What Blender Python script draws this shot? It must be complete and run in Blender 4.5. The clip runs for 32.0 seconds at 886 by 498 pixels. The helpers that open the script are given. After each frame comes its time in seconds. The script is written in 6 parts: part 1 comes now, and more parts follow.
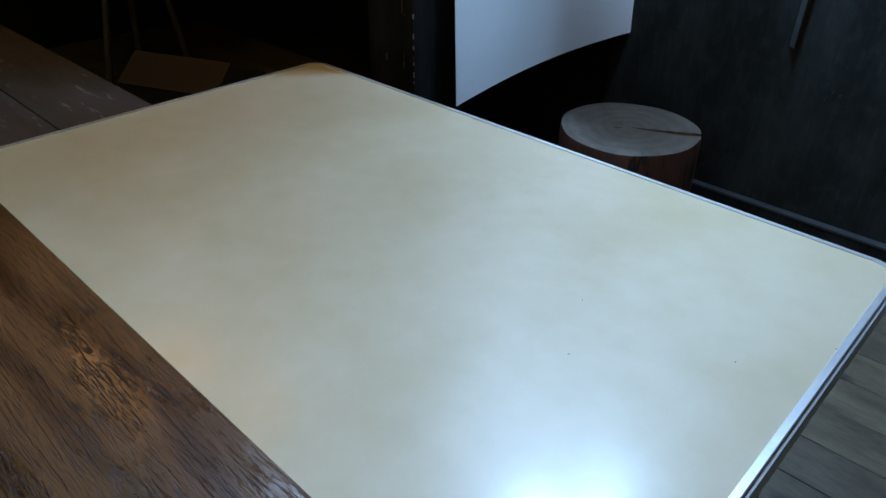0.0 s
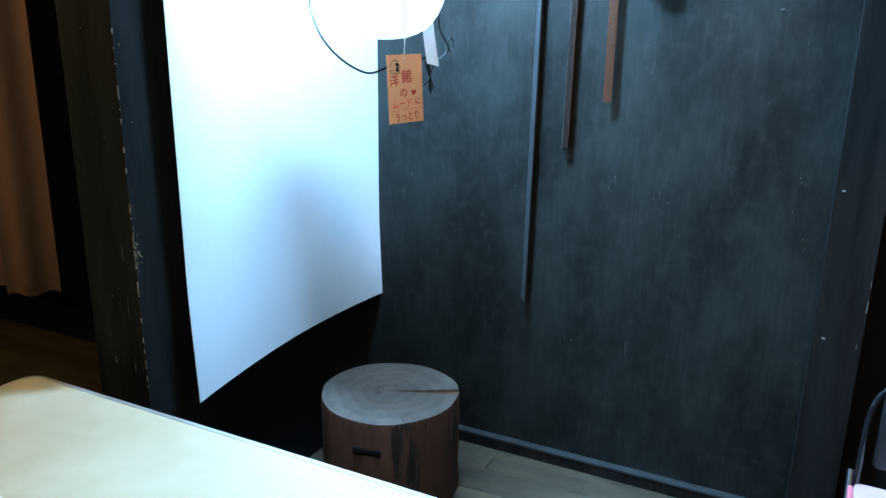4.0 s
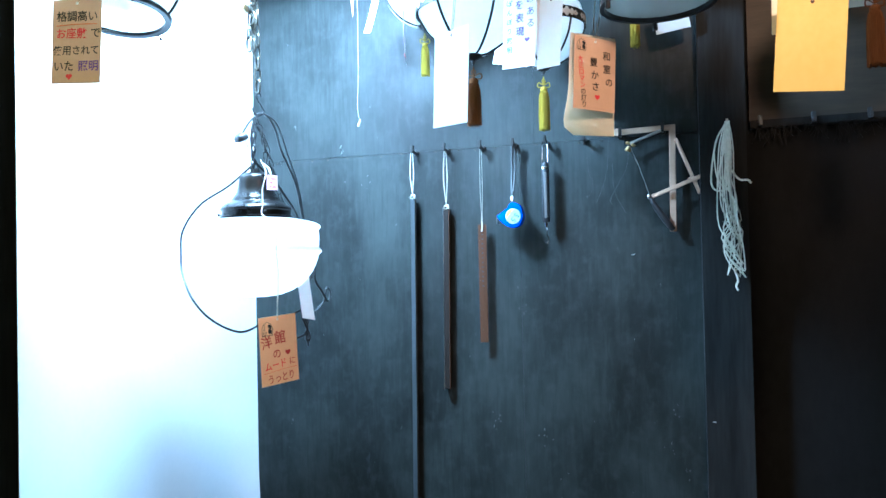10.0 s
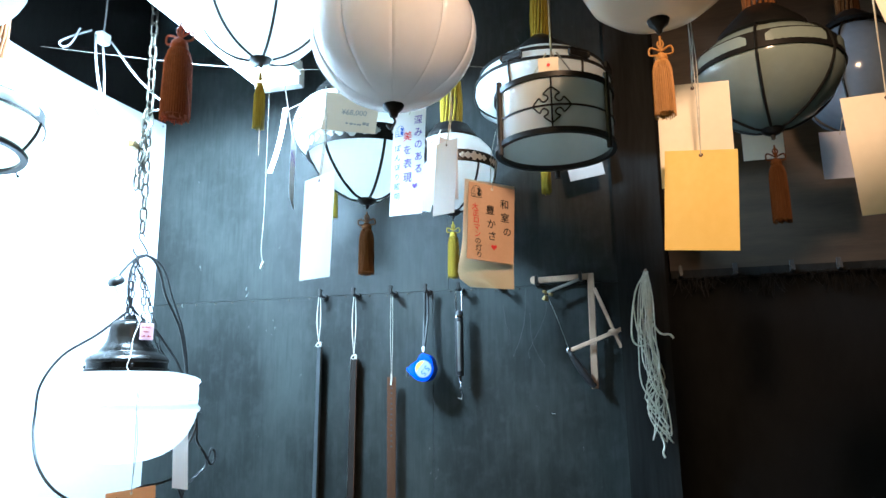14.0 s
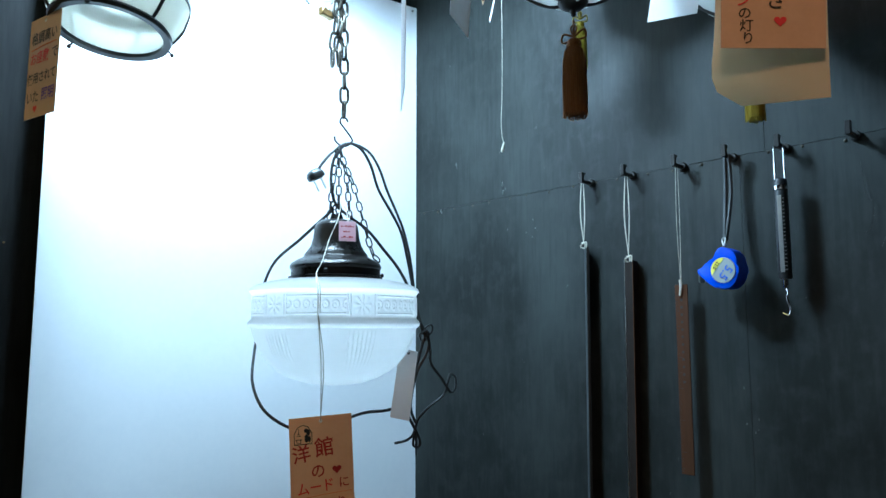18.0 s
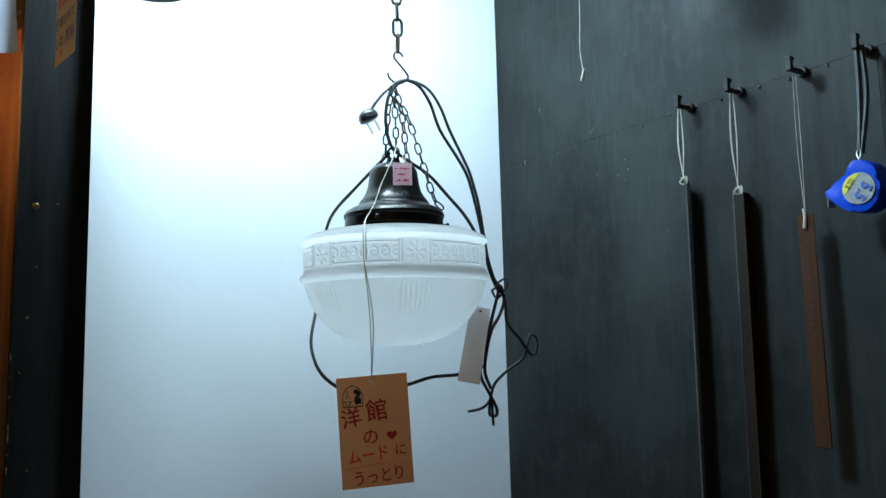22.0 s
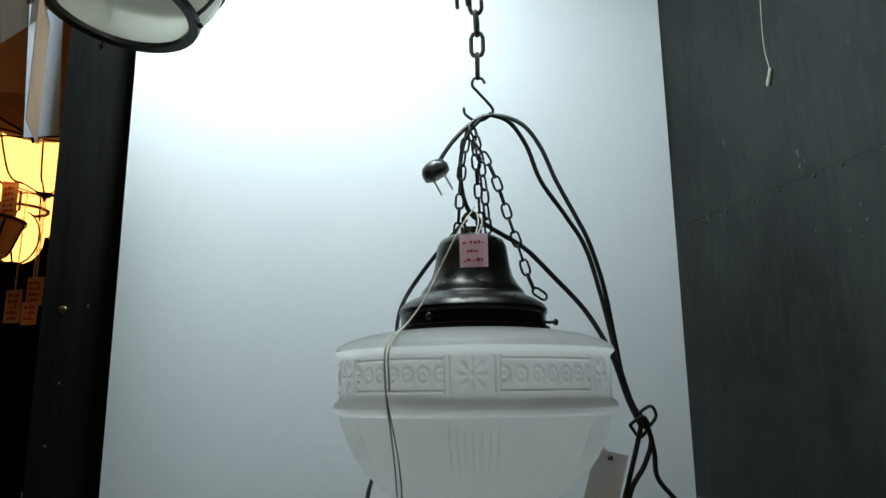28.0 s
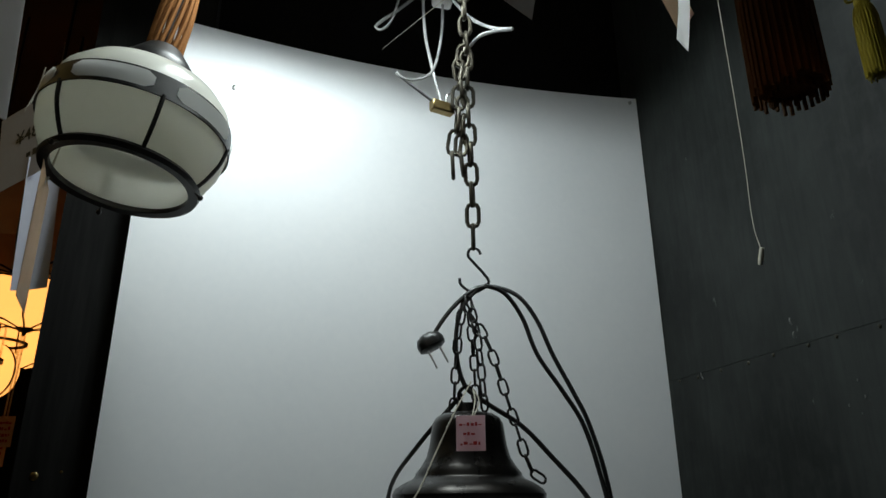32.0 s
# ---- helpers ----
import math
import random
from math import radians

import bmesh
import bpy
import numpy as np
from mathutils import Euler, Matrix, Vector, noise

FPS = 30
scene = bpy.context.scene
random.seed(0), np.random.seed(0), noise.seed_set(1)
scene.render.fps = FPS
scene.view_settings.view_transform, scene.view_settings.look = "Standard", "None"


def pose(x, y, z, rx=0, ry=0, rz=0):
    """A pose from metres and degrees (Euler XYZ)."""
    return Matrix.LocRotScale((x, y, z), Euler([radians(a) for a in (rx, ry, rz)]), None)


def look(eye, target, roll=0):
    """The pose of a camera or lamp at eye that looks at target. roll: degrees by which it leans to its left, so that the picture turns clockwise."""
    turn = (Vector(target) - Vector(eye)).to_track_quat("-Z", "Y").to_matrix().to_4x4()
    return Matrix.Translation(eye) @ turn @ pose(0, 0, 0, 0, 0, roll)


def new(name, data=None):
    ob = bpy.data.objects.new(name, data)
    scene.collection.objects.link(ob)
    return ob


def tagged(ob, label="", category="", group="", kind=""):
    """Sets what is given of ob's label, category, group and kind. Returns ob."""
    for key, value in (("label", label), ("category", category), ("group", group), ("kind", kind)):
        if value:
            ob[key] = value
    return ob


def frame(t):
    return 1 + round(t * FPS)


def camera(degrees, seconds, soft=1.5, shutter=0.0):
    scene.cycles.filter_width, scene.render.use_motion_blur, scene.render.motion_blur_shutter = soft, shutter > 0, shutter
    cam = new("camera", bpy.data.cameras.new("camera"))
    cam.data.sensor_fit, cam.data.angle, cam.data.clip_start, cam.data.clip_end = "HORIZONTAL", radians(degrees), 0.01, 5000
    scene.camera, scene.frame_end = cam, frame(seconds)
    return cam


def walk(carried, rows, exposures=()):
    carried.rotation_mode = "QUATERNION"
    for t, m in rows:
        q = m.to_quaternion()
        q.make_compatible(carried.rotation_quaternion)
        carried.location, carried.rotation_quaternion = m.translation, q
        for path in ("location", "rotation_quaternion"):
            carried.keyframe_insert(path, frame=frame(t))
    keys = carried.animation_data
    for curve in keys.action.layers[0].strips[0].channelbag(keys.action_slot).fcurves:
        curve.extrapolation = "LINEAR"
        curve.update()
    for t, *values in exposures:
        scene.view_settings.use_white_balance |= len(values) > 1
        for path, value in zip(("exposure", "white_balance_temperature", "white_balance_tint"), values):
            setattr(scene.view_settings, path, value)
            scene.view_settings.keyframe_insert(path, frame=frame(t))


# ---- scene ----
cam = camera(64.5, 32.0)
PATH = [
    (0, (-0.211, -0.187, 1.009), (-1.372, 1.04, -0.062), 0.6),
    (0.5, (-0.217, -0.175, 1.003), (-1.366, 1.054, -0.078), 0.4),
    (1, (-0.253, -0.204, 1.016), (-1.355, 1.04, -0.098), 1.2),
    (1.5, (-0.228, -0.172, 1.031), (-1.347, 1.082, -0.053), 0.7),
    (2, (-0.213, -0.132, 1.038), (-1.292, 1.232, 0.050), 1.2),
    (2.5, (-0.204, -0.116, 1.063), (-1.209, 1.381, 0.197), 1.7),
    (3, (-0.203, -0.093, 1.087), (-1.139, 1.505, 0.331), 1.9),
    (3.5, (-0.197, -0.074, 1.104), (-1.08, 1.605, 0.469), 1.6),
    (4, (-0.18, -0.054, 1.135), (-1.032, 1.682, 0.624), 0.8),
    (4.5, (-0.174, -0.046, 1.154), (-1.007, 1.728, 0.751), 0.3),
    (6.5, (-0.172, -0.012, 1.238), (-0.852, 1.866, 1.142), -1.4),
    (7, (-0.162, -0.011, 1.246), (-0.824, 1.876, 1.203), -1.5),
    (7.5, (-0.161, -0.011, 1.245), (-0.774, 1.893, 1.246), -1.5),
    (8, (-0.162, -0.012, 1.245), (-0.764, 1.895, 1.258), -1.4),
    (8.5, (-0.157, -0.01, 1.248), (-0.761, 1.896, 1.258), -1.3),
    (9, (-0.157, -0.01, 1.244), (-0.756, 1.898, 1.261), -1.1),
    (9.5, (-0.165, -0.014, 1.247), (-0.757, 1.896, 1.265), -1.2),
    (10, (-0.154, -0.008, 1.255), (-0.765, 1.897, 1.291), -1.2),
    (10.5, (-0.137, -0.005, 1.265), (-0.675, 1.92, 1.333), -1.4),
    (11, (-0.126, -0.002, 1.280), (-0.592, 1.941, 1.368), -1.0),
    (11.5, (-0.108, 0.007, 1.281), (-0.588, 1.945, 1.404), -0.9),
    (12, (-0.098, 0.018, 1.291), (-0.58, 1.95, 1.477), -1.0),
    (12.5, (-0.081, 0.047, 1.299), (-0.548, 1.967, 1.607), -1.1),
    (13, (-0.066, 0.093, 1.308), (-0.54, 1.998, 1.689), -0.9),
    (13.5, (-0.06, 0.126, 1.310), (-0.549, 2.021, 1.722), -0.7),
    (14, (-0.05, 0.156, 1.310), (-0.562, 2.047, 1.712), -0.7),
    (14.5, (-0.038, 0.21, 1.311), (-0.642, 2.084, 1.663), -0.5),
    (16.5, (-0.083, 0.584, 1.292), (-1.051, 2.307, 1.594), -0.6),
    (17, (-0.059, 0.63, 1.288), (-1.207, 2.248, 1.541), -0.4),
    (17.5, (-0.053, 0.653, 1.285), (-1.382, 2.129, 1.521), -0.2),
    (18, (-0.041, 0.67, 1.278), (-1.486, 2.035, 1.502), -0.1),
    (18.5, (-0.032, 0.674, 1.276), (-1.533, 1.98, 1.484), -0.4),
    (19, (-0.031, 0.673, 1.275), (-1.552, 1.957, 1.469), -0.8),
    (19.5, (-0.034, 0.672, 1.273), (-1.555, 1.957, 1.460), -1.1),
    (20, (-0.037, 0.669, 1.264), (-1.553, 1.961, 1.447), -1.3),
    (20.5, (-0.038, 0.674, 1.261), (-1.562, 1.957, 1.429), -1.5),
    (21, (-0.027, 0.704, 1.245), (-1.575, 1.954, 1.445), -1.8),
    (21.5, (-0.033, 0.752, 1.226), (-1.656, 1.898, 1.454), -1.5),
    (22, (-0.096, 0.835, 1.214), (-1.765, 1.917, 1.430), -1.4),
    (22.5, (-0.186, 0.915, 1.227), (-1.869, 1.973, 1.442), -1.0),
    (23, (-0.234, 0.948, 1.206), (-1.924, 1.996, 1.419), -1.2),
    (23.5, (-0.251, 1.004, 1.199), (-1.976, 2.003, 1.358), -1.8),
    (24, (-0.279, 1.09, 1.205), (-2.102, 1.902, 1.337), -1.5),
    (24.5, (-0.303, 1.129, 1.206), (-2.207, 1.73, 1.314), -1.3),
    (26.5, (-0.33, 1.164, 1.259), (-2.269, 1.598, 1.495), -0.4),
    (27, (-0.334, 1.156, 1.277), (-2.255, 1.611, 1.597), -0.5),
    (27.5, (-0.33, 1.149, 1.288), (-2.242, 1.611, 1.651), -0.6),
    (28, (-0.325, 1.146, 1.299), (-2.228, 1.614, 1.700), -0.6),
    (28.5, (-0.318, 1.139, 1.308), (-2.212, 1.608, 1.748), -0.6),
    (29, (-0.311, 1.135, 1.317), (-2.193, 1.613, 1.799), -0.6),
    (29.5, (-0.307, 1.132, 1.326), (-2.176, 1.609, 1.853), -0.5),
    (30, (-0.304, 1.131, 1.333), (-2.161, 1.614, 1.896), -0.6),
    (30.5, (-0.306, 1.134, 1.339), (-2.152, 1.623, 1.936), -0.5),
    (31, (-0.314, 1.135, 1.353), (-2.152, 1.624, 1.973), -0.5),
    (31.5, (-0.317, 1.134, 1.364), (-2.142, 1.628, 2.017), -0.4),
    (32, (-0.317, 1.13, 1.371), (-2.129, 1.628, 2.057), -0.4),
]
walk(cam, [(t, look(eye, target, roll)) for t, eye, target, roll in PATH],
     [(0, 0.32, 4900, 18), (1.5, 0.36, 4900, 18), (3, 0.55, 5000, 14), (3.6, 1.1, 5000, 9), (4, 1.5, 4550, 8), (6.5, 1.68, 4400, 9), (9, 1.65, 4450, 9), (11, 1.65, 4800, 10), (13, 1.5, 5250, 10), (14.5, 1.2, 5150, 9), (17, 0.78, 5150, 9), (18, -0.15, 5250, 9), (19, -0.55, 5300, 9), (21, -0.62, 5600, 9),
      (23, -0.65, 6000, 10), (24.5, -0.85, 6450, 11), (28, -1.68, 6850, 14), (30, -2.25, 7000, 16), (32, -2.68, 7350, 19)])
# ---- end walk

# ---- world and light ----
world = bpy.data.worlds.new("world")
scene.world = world
world.use_nodes = True
world.node_tree.nodes["Background"].inputs[0].default_value = (0.55, 0.62, 0.70, 1)
world.node_tree.nodes["Background"].inputs[1].default_value = 0.02


def lamp(name, kind, place, target, power, colour, size=0.05, cone=90, blend=0.5):
    data = bpy.data.lights.new(name, kind)
    data.energy, data.color = power, colour
    if kind == "SPOT":
        data.spot_size, data.spot_blend = radians(cone), blend
    if kind == "AREA":
        data.size = size
    else:
        data.shadow_soft_size = size
    ob = new(name, data)
    ob.matrix_world = look(place, target)
    return ob


LIGHT = Vector((-1.020, 1.130, 2.085))
lamp("spot_light", "SPOT", LIGHT, (-0.85, 1.15, 0.6), 49, (0.70, 0.92, 1.0), 0.06, 177, 0.12)
batten = lamp("batten_light", "AREA", (-0.90, 1.27, 2.088), (-0.90, 1.27, 0), 14, (0.70, 0.92, 1.0), 0.10)
batten.matrix_world = pose(-0.90, 1.27, 2.088)
batten.data.shape, batten.data.size_y = "RECTANGLE", 0.40
lamp("warm_light", "SPOT", (0.14, 0.42, 2.06), (-0.02, 1.20, 1.66), 17, (1.0, 0.58, 0.28), 0.07, 92, 0.9)
# Added warm fill above the tables, without a fixture of its own.
lamp("room_fill", "AREA", (-1.25, -0.25, 2.35), (-1.25, -0.25, 0), 7.2, (1.0, 0.80, 0.28), 1.5)
lamp("lantern_light", "POINT", (-1.98, 0.62, 1.92), (-2.4, 0.6, 0), 0.5, (1.0, 0.50, 0.18), 0.08)

# ---- materials ----


def socket(node, name, value):
    node.inputs[name].default_value = value


def surface(name, a, b=None, scale=8.0, stretch=(1, 1, 1), rough=0.6, metal=0.0, bump=0.0, fine=90.0, vary=0.0,
            rough_to=None, spots=None, spot_scale=30.0, spot_amount=0.62, see=0.0, spec=0.5, shift=0.0):
    """Two-tone paint, wood, paper or metal: slow and fine noise for colour, wear spots, uneven gloss and relief."""
    m = bpy.data.materials.new(name)
    m.use_nodes = True
    t = m.node_tree
    n, k = t.nodes, t.links
    p = n["Principled BSDF"]
    socket(p, "Metallic", metal), socket(p, "Specular IOR Level", spec)
    b = b or a
    co = n.new("ShaderNodeTexCoord")
    mp = n.new("ShaderNodeMapping")
    socket(mp, "Scale", stretch)
    k.new(co.outputs["Object"], mp.inputs["Vector"])
    if shift:
        where, far = n.new("ShaderNodeObjectInfo"), n.new("ShaderNodeVectorMath")
        far.operation = "MULTIPLY"
        far.inputs[1].default_value = (shift, shift, shift)
        k.new(where.outputs["Location"], far.inputs[0])
        k.new(far.outputs[0], mp.inputs["Location"])
    slow, quick = n.new("ShaderNodeTexNoise"), n.new("ShaderNodeTexNoise")
    socket(slow, "Scale", scale), socket(slow, "Detail", 6.0), socket(slow, "Roughness", 0.62)
    socket(quick, "Scale", fine), socket(quick, "Detail", 4.0)
    k.new(mp.outputs[0], slow.inputs["Vector"])
    k.new(mp.outputs[0], quick.inputs["Vector"])
    add = n.new("ShaderNodeMath")
    add.operation = "MULTIPLY_ADD"
    socket(add, 1, 0.35)
    k.new(quick.outputs[0], add.inputs[0])
    k.new(slow.outputs[0], add.inputs[2])
    ramp = n.new("ShaderNodeValToRGB")
    ramp.color_ramp.elements[0].position, ramp.color_ramp.elements[1].position = 0.45, 0.90
    ramp.color_ramp.elements[0].color, ramp.color_ramp.elements[1].color = (*a, 1), (*b, 1)
    k.new(add.outputs[0], ramp.inputs[0])
    out = ramp.outputs[0]
    if vary:
        info, hsv = n.new("ShaderNodeObjectInfo"), n.new("ShaderNodeHueSaturation")
        mr = n.new("ShaderNodeMapRange")
        socket(mr, "To Min", 1 - vary), socket(mr, "To Max", 1 + vary)
        k.new(info.outputs["Random"], mr.inputs["Value"])
        k.new(mr.outputs[0], hsv.inputs["Value"])
        k.new(out, hsv.inputs["Color"])
        out = hsv.outputs[0]
    if spots:
        sp = n.new("ShaderNodeTexNoise")
        socket(sp, "Scale", spot_scale), socket(sp, "Detail", 5.0), socket(sp, "Roughness", 0.7)
        k.new(mp.outputs[0], sp.inputs["Vector"])
        sr = n.new("ShaderNodeMapRange")
        socket(sr, "From Min", spot_amount), socket(sr, "From Max", spot_amount + 0.06)
        k.new(sp.outputs[0], sr.inputs["Value"])
        mix = n.new("ShaderNodeMix")
        mix.data_type = "RGBA"
        k.new(sr.outputs[0], mix.inputs[0])
        k.new(out, mix.inputs[6])
        mix.inputs[7].default_value = (*spots, 1)
        out = mix.outputs[2]
    k.new(out, p.inputs["Base Color"])
    rr = n.new("ShaderNodeMapRange")
    socket(rr, "From Min", 0.3), socket(rr, "From Max", 0.7)
    socket(rr, "To Min", rough), socket(rr, "To Max", rough if rough_to is None else rough_to)
    k.new(slow.outputs[0], rr.inputs["Value"])
    k.new(rr.outputs[0], p.inputs["Roughness"])
    if bump:
        bn = n.new("ShaderNodeBump")
        socket(bn, "Strength", bump), socket(bn, "Distance", 0.002)
        k.new(add.outputs[0], bn.inputs["Height"])
        k.new(bn.outputs[0], p.inputs["Normal"])
    if see:
        tr, mx = n.new("ShaderNodeBsdfTranslucent"), n.new("ShaderNodeMixShader")
        k.new(out, tr.inputs["Color"])
        socket(mx, 0, see)
        k.new(p.outputs[0], mx.inputs[1])
        k.new(tr.outputs[0], mx.inputs[2])
        k.new(mx.outputs[0], n["Material Output"].inputs["Surface"])
    return m


def glow(name, colour, power):
    m = bpy.data.materials.new(name)
    m.use_nodes = True
    p = m.node_tree.nodes["Principled BSDF"]
    socket(p, "Base Color", (*colour, 1)), socket(p, "Emission Color", (*colour, 1)), socket(p, "Emission Strength", power)
    return m


PANEL = surface("dark_painted_plywood", (0.0030, 0.0037, 0.0033), (0.0128, 0.0153, 0.0137), 3.2, (1, 1, 0.35), 0.50, 0, 0.35, 60, 0.10, 0.68,
                (0.024, 0.027, 0.029), 9.0, 0.69, spec=0.27)


def scuffed(m):
    """Vertical wiping streaks, smudges and small pale nicks on the painted boards."""
    t = m.node_tree
    n, k = t.nodes, t.links
    p = n["Principled BSDF"]
    co = n.new("ShaderNodeTexCoord")
    for stretch, scale, lo, hi, colour, amount in (((1, 1, 0.22), 60.0, 0.50, 0.80, (0.034, 0.040, 0.037), 0.5), ((1, 1, 0.55), 5.0, 0.42, 0.80, (0.036, 0.042, 0.0385), 0.9), ((1, 1, 1), 26.0, 0.50, 0.74, (0.028, 0.032, 0.030), 0.55), ((1, 1, 0.06), 130.0, 0.48, 0.72, (0.0020, 0.0024, 0.0023), 0.38),
                                                   ((1, 1, 0.5), 48.0, 0.71, 0.76, (0.12, 0.125, 0.12), 0.75)):
        mp, no, mr, mx = n.new("ShaderNodeMapping"), n.new("ShaderNodeTexNoise"), n.new("ShaderNodeMapRange"), n.new("ShaderNodeMix")
        socket(mp, "Scale", stretch), socket(no, "Scale", scale), socket(no, "Detail", 5.0), socket(no, "Roughness", 0.6)
        socket(mr, "From Min", lo), socket(mr, "From Max", hi), socket(mr, "To Max", amount)
        mx.data_type = "RGBA"
        mx.inputs[7].default_value = (*colour, 1)
        old = p.inputs["Base Color"].links[0].from_socket
        k.new(co.outputs["Object"], mp.inputs["Vector"])
        k.new(mp.outputs[0], no.inputs["Vector"])
        k.new(no.outputs[0], mr.inputs["Value"])
        k.new(mr.outputs[0], mx.inputs[0])
        k.new(old, mx.inputs[6])
        k.new(mx.outputs[2], p.inputs["Base Color"])
        if scale > 100:
            bn = n.new("ShaderNodeBump")
            socket(bn, "Strength", 0.10), socket(bn, "Distance", 0.001)
            bn.invert = True
            k.new(no.outputs[0], bn.inputs["Height"])
            k.new(p.inputs["Normal"].links[0].from_socket, bn.inputs["Normal"])
            k.new(bn.outputs[0], p.inputs["Normal"])
    return m


scuffed(PANEL)
PILLAR = surface("black_stained_timber", (0.008, 0.0078, 0.0075), (0.025, 0.0245, 0.0235), 6, (3, 3, 0.25), 0.5, 0, 0.3, 50, 0.1, 0.66,
                 (0.07, 0.06, 0.045), 26.0, 0.75, spec=0.06)
BLACKWALL = surface("black_wall", (0.0048, 0.0046, 0.0044), (0.0125, 0.0119, 0.0112), 4, (1, 1, 0.4), 0.75, 0, 0.2, spec=0.1)
BROWNWALL = surface("brown_board", (0.030, 0.020, 0.012), (0.072, 0.048, 0.029), 7, (0.3, 1, 3), 0.6, 0, 0.2)
CEIL = surface("ceiling_black", (0.005, 0.005, 0.006), (0.010, 0.010, 0.011), 3, rough=0.85, spec=0.2)
FLOORWOOD = surface("worn_floorboard", (0.034, 0.027, 0.015), (0.128, 0.103, 0.060), 7, (0.6, 2.6, 1), 0.5, 0, 0.4, 70, 0.25, 0.75, (0.020, 0.016, 0.011), 9, 0.66, shift=3.7)
PAPER = surface("white_paper", (0.80, 0.81, 0.82), (0.86, 0.86, 0.86), 2.5, rough=0.55, bump=0.05)
CREAM = surface("cream_laminate", (0.480, 0.415, 0.255), (0.580, 0.520, 0.375), 4.5, (1, 1, 1), 0.33, 0, 0.0, 22, 0, 0.48)
CREAM.node_tree.nodes["Principled BSDF"].inputs["Coat Weight"].default_value = 0.22
CREAM.node_tree.nodes["Principled BSDF"].inputs["Coat Roughness"].default_value = 0.17
ALU = surface("aluminium", (0.70, 0.71, 0.72), (0.80, 0.81, 0.82), 20, rough=0.34, metal=0.75)
GREYPAINT = surface("grey_metal_paint", (0.022, 0.025, 0.027), (0.045, 0.050, 0.052), 20, rough=0.5)
STEEL = surface("steel", (0.45, 0.44, 0.42), (0.62, 0.61, 0.59), 30, rough=0.30, metal=1.0, bump=0.05)
# Steel given the tan of the warm light that falls on it.
WARMLITSTEEL = surface("warm_lit_blade", (0.34, 0.215, 0.135), (0.47, 0.32, 0.215), 30, (1, 1, 0.3), 0.5, 0.0)
DARKSTEEL = surface("dark_steel", (0.004, 0.004, 0.004), (0.009, 0.009, 0.009), 30, rough=0.45, spec=0.3)
CHAINMETAL = surface("tarnished_chain", (0.030, 0.027, 0.021), (0.085, 0.074, 0.055), 40, rough=0.42, metal=0.9)
BRONZE = surface("dark_bronze", (0.011, 0.010, 0.0095), (0.024, 0.021, 0.018), 14, rough=0.20, metal=0.85, rough_to=0.38)
IRON = surface("black_iron", (0.014, 0.013, 0.012), (0.03, 0.028, 0.026), 25, rough=0.40, metal=0.6)
OPAL = surface("opal_glass", (0.84, 0.85, 0.82), (0.88, 0.88, 0.85), 6, rough=0.10, see=0.56)
THINOPAL = surface("thin_opal_glass", (0.88, 0.87, 0.81), (0.91, 0.90, 0.85), 6, rough=0.10, see=0.68)
MILK = surface("milk_glass", (0.88, 0.87, 0.85), (0.91, 0.90, 0.88), 6, rough=0.10, see=0.80)
# Opal glass in darker tones: the shade on two lanterns is in the colour.
SHADEDGLASS = surface("shaded_green_glass", (0.25, 0.305, 0.28), (0.30, 0.360, 0.33), 6, rough=0.12, see=0.2)
DIMGLASS = surface("shaded_blue_glass", (0.16, 0.20, 0.26), (0.22, 0.26, 0.32), 6, rough=0.14, see=0.1)
SOFTGLASS = surface("grey_white_glass", (0.70, 0.73, 0.70), (0.76, 0.79, 0.76), 6, rough=0.12, see=0.34)
PALECARD = surface("thin_pale_card", (0.90, 0.83, 0.79), (0.93, 0.87, 0.83), 9, rough=0.7, see=0.45)
# Pale card darkened: two tags turned from the light carry their shade in it.
SHADEDCARD = surface("shaded_pale_card", (0.50, 0.47, 0.47), (0.58, 0.55, 0.55), 9, rough=0.7)
GOLDORANGE = surface("golden_orange_silk", (0.30, 0.125, 0.014), (0.46, 0.205, 0.028), 140, (4, 4, 2), 0.6, 0, 0.5)
MELON = surface("pearl_glass", (0.80, 0.77, 0.75), (0.86, 0.83, 0.81), 5, rough=0.07, see=0.26)
AMBER = surface("warm_opal_glass", (0.80, 0.74, 0.62), (0.84, 0.79, 0.68), 5, rough=0.14, see=0.25)
BLACKCORD = surface("black_cable", (0.010, 0.010, 0.010), (0.02, 0.02, 0.02), 40, rough=0.35)
CLEARCORD = surface("clear_cable", (0.20, 0.20, 0.195), (0.38, 0.38, 0.37), 60, rough=0.2)
STRING = surface("white_string", (0.42, 0.39, 0.31), (0.58, 0.54, 0.45), 300, rough=0.9, bump=0.4)
ROPEMAT = surface("cotton_rope", (0.52, 0.48, 0.36), (0.70, 0.66, 0.54), 160, rough=0.9, bump=0.5)
KRAFTORANGE = surface("thin_orange_kraft_card", (0.80, 0.47, 0.26), (0.85, 0.53, 0.31), 22, rough=0.75, fine=220, bump=0.05, see=0.58)
KRAFT = surface("kraft_card", (0.64, 0.40, 0.25), (0.72, 0.47, 0.31), 22, rough=0.75, fine=220, bump=0.05)
YELLOW = surface("yellow_card", (0.80, 0.55, 0.12), (0.86, 0.62, 0.18), 12, rough=0.7)
CARD = surface("white_card", (0.80, 0.79, 0.77), (0.86, 0.85, 0.83), 9, rough=0.6)
THINCARD = surface("thin_white_card", (0.84, 0.83, 0.82), (0.89, 0.88, 0.87), 9, rough=0.6, see=0.55)
THINIVORY = surface("thin_cream_paper", (0.80, 0.70, 0.52), (0.86, 0.77, 0.60), 9, rough=0.65, see=0.45)
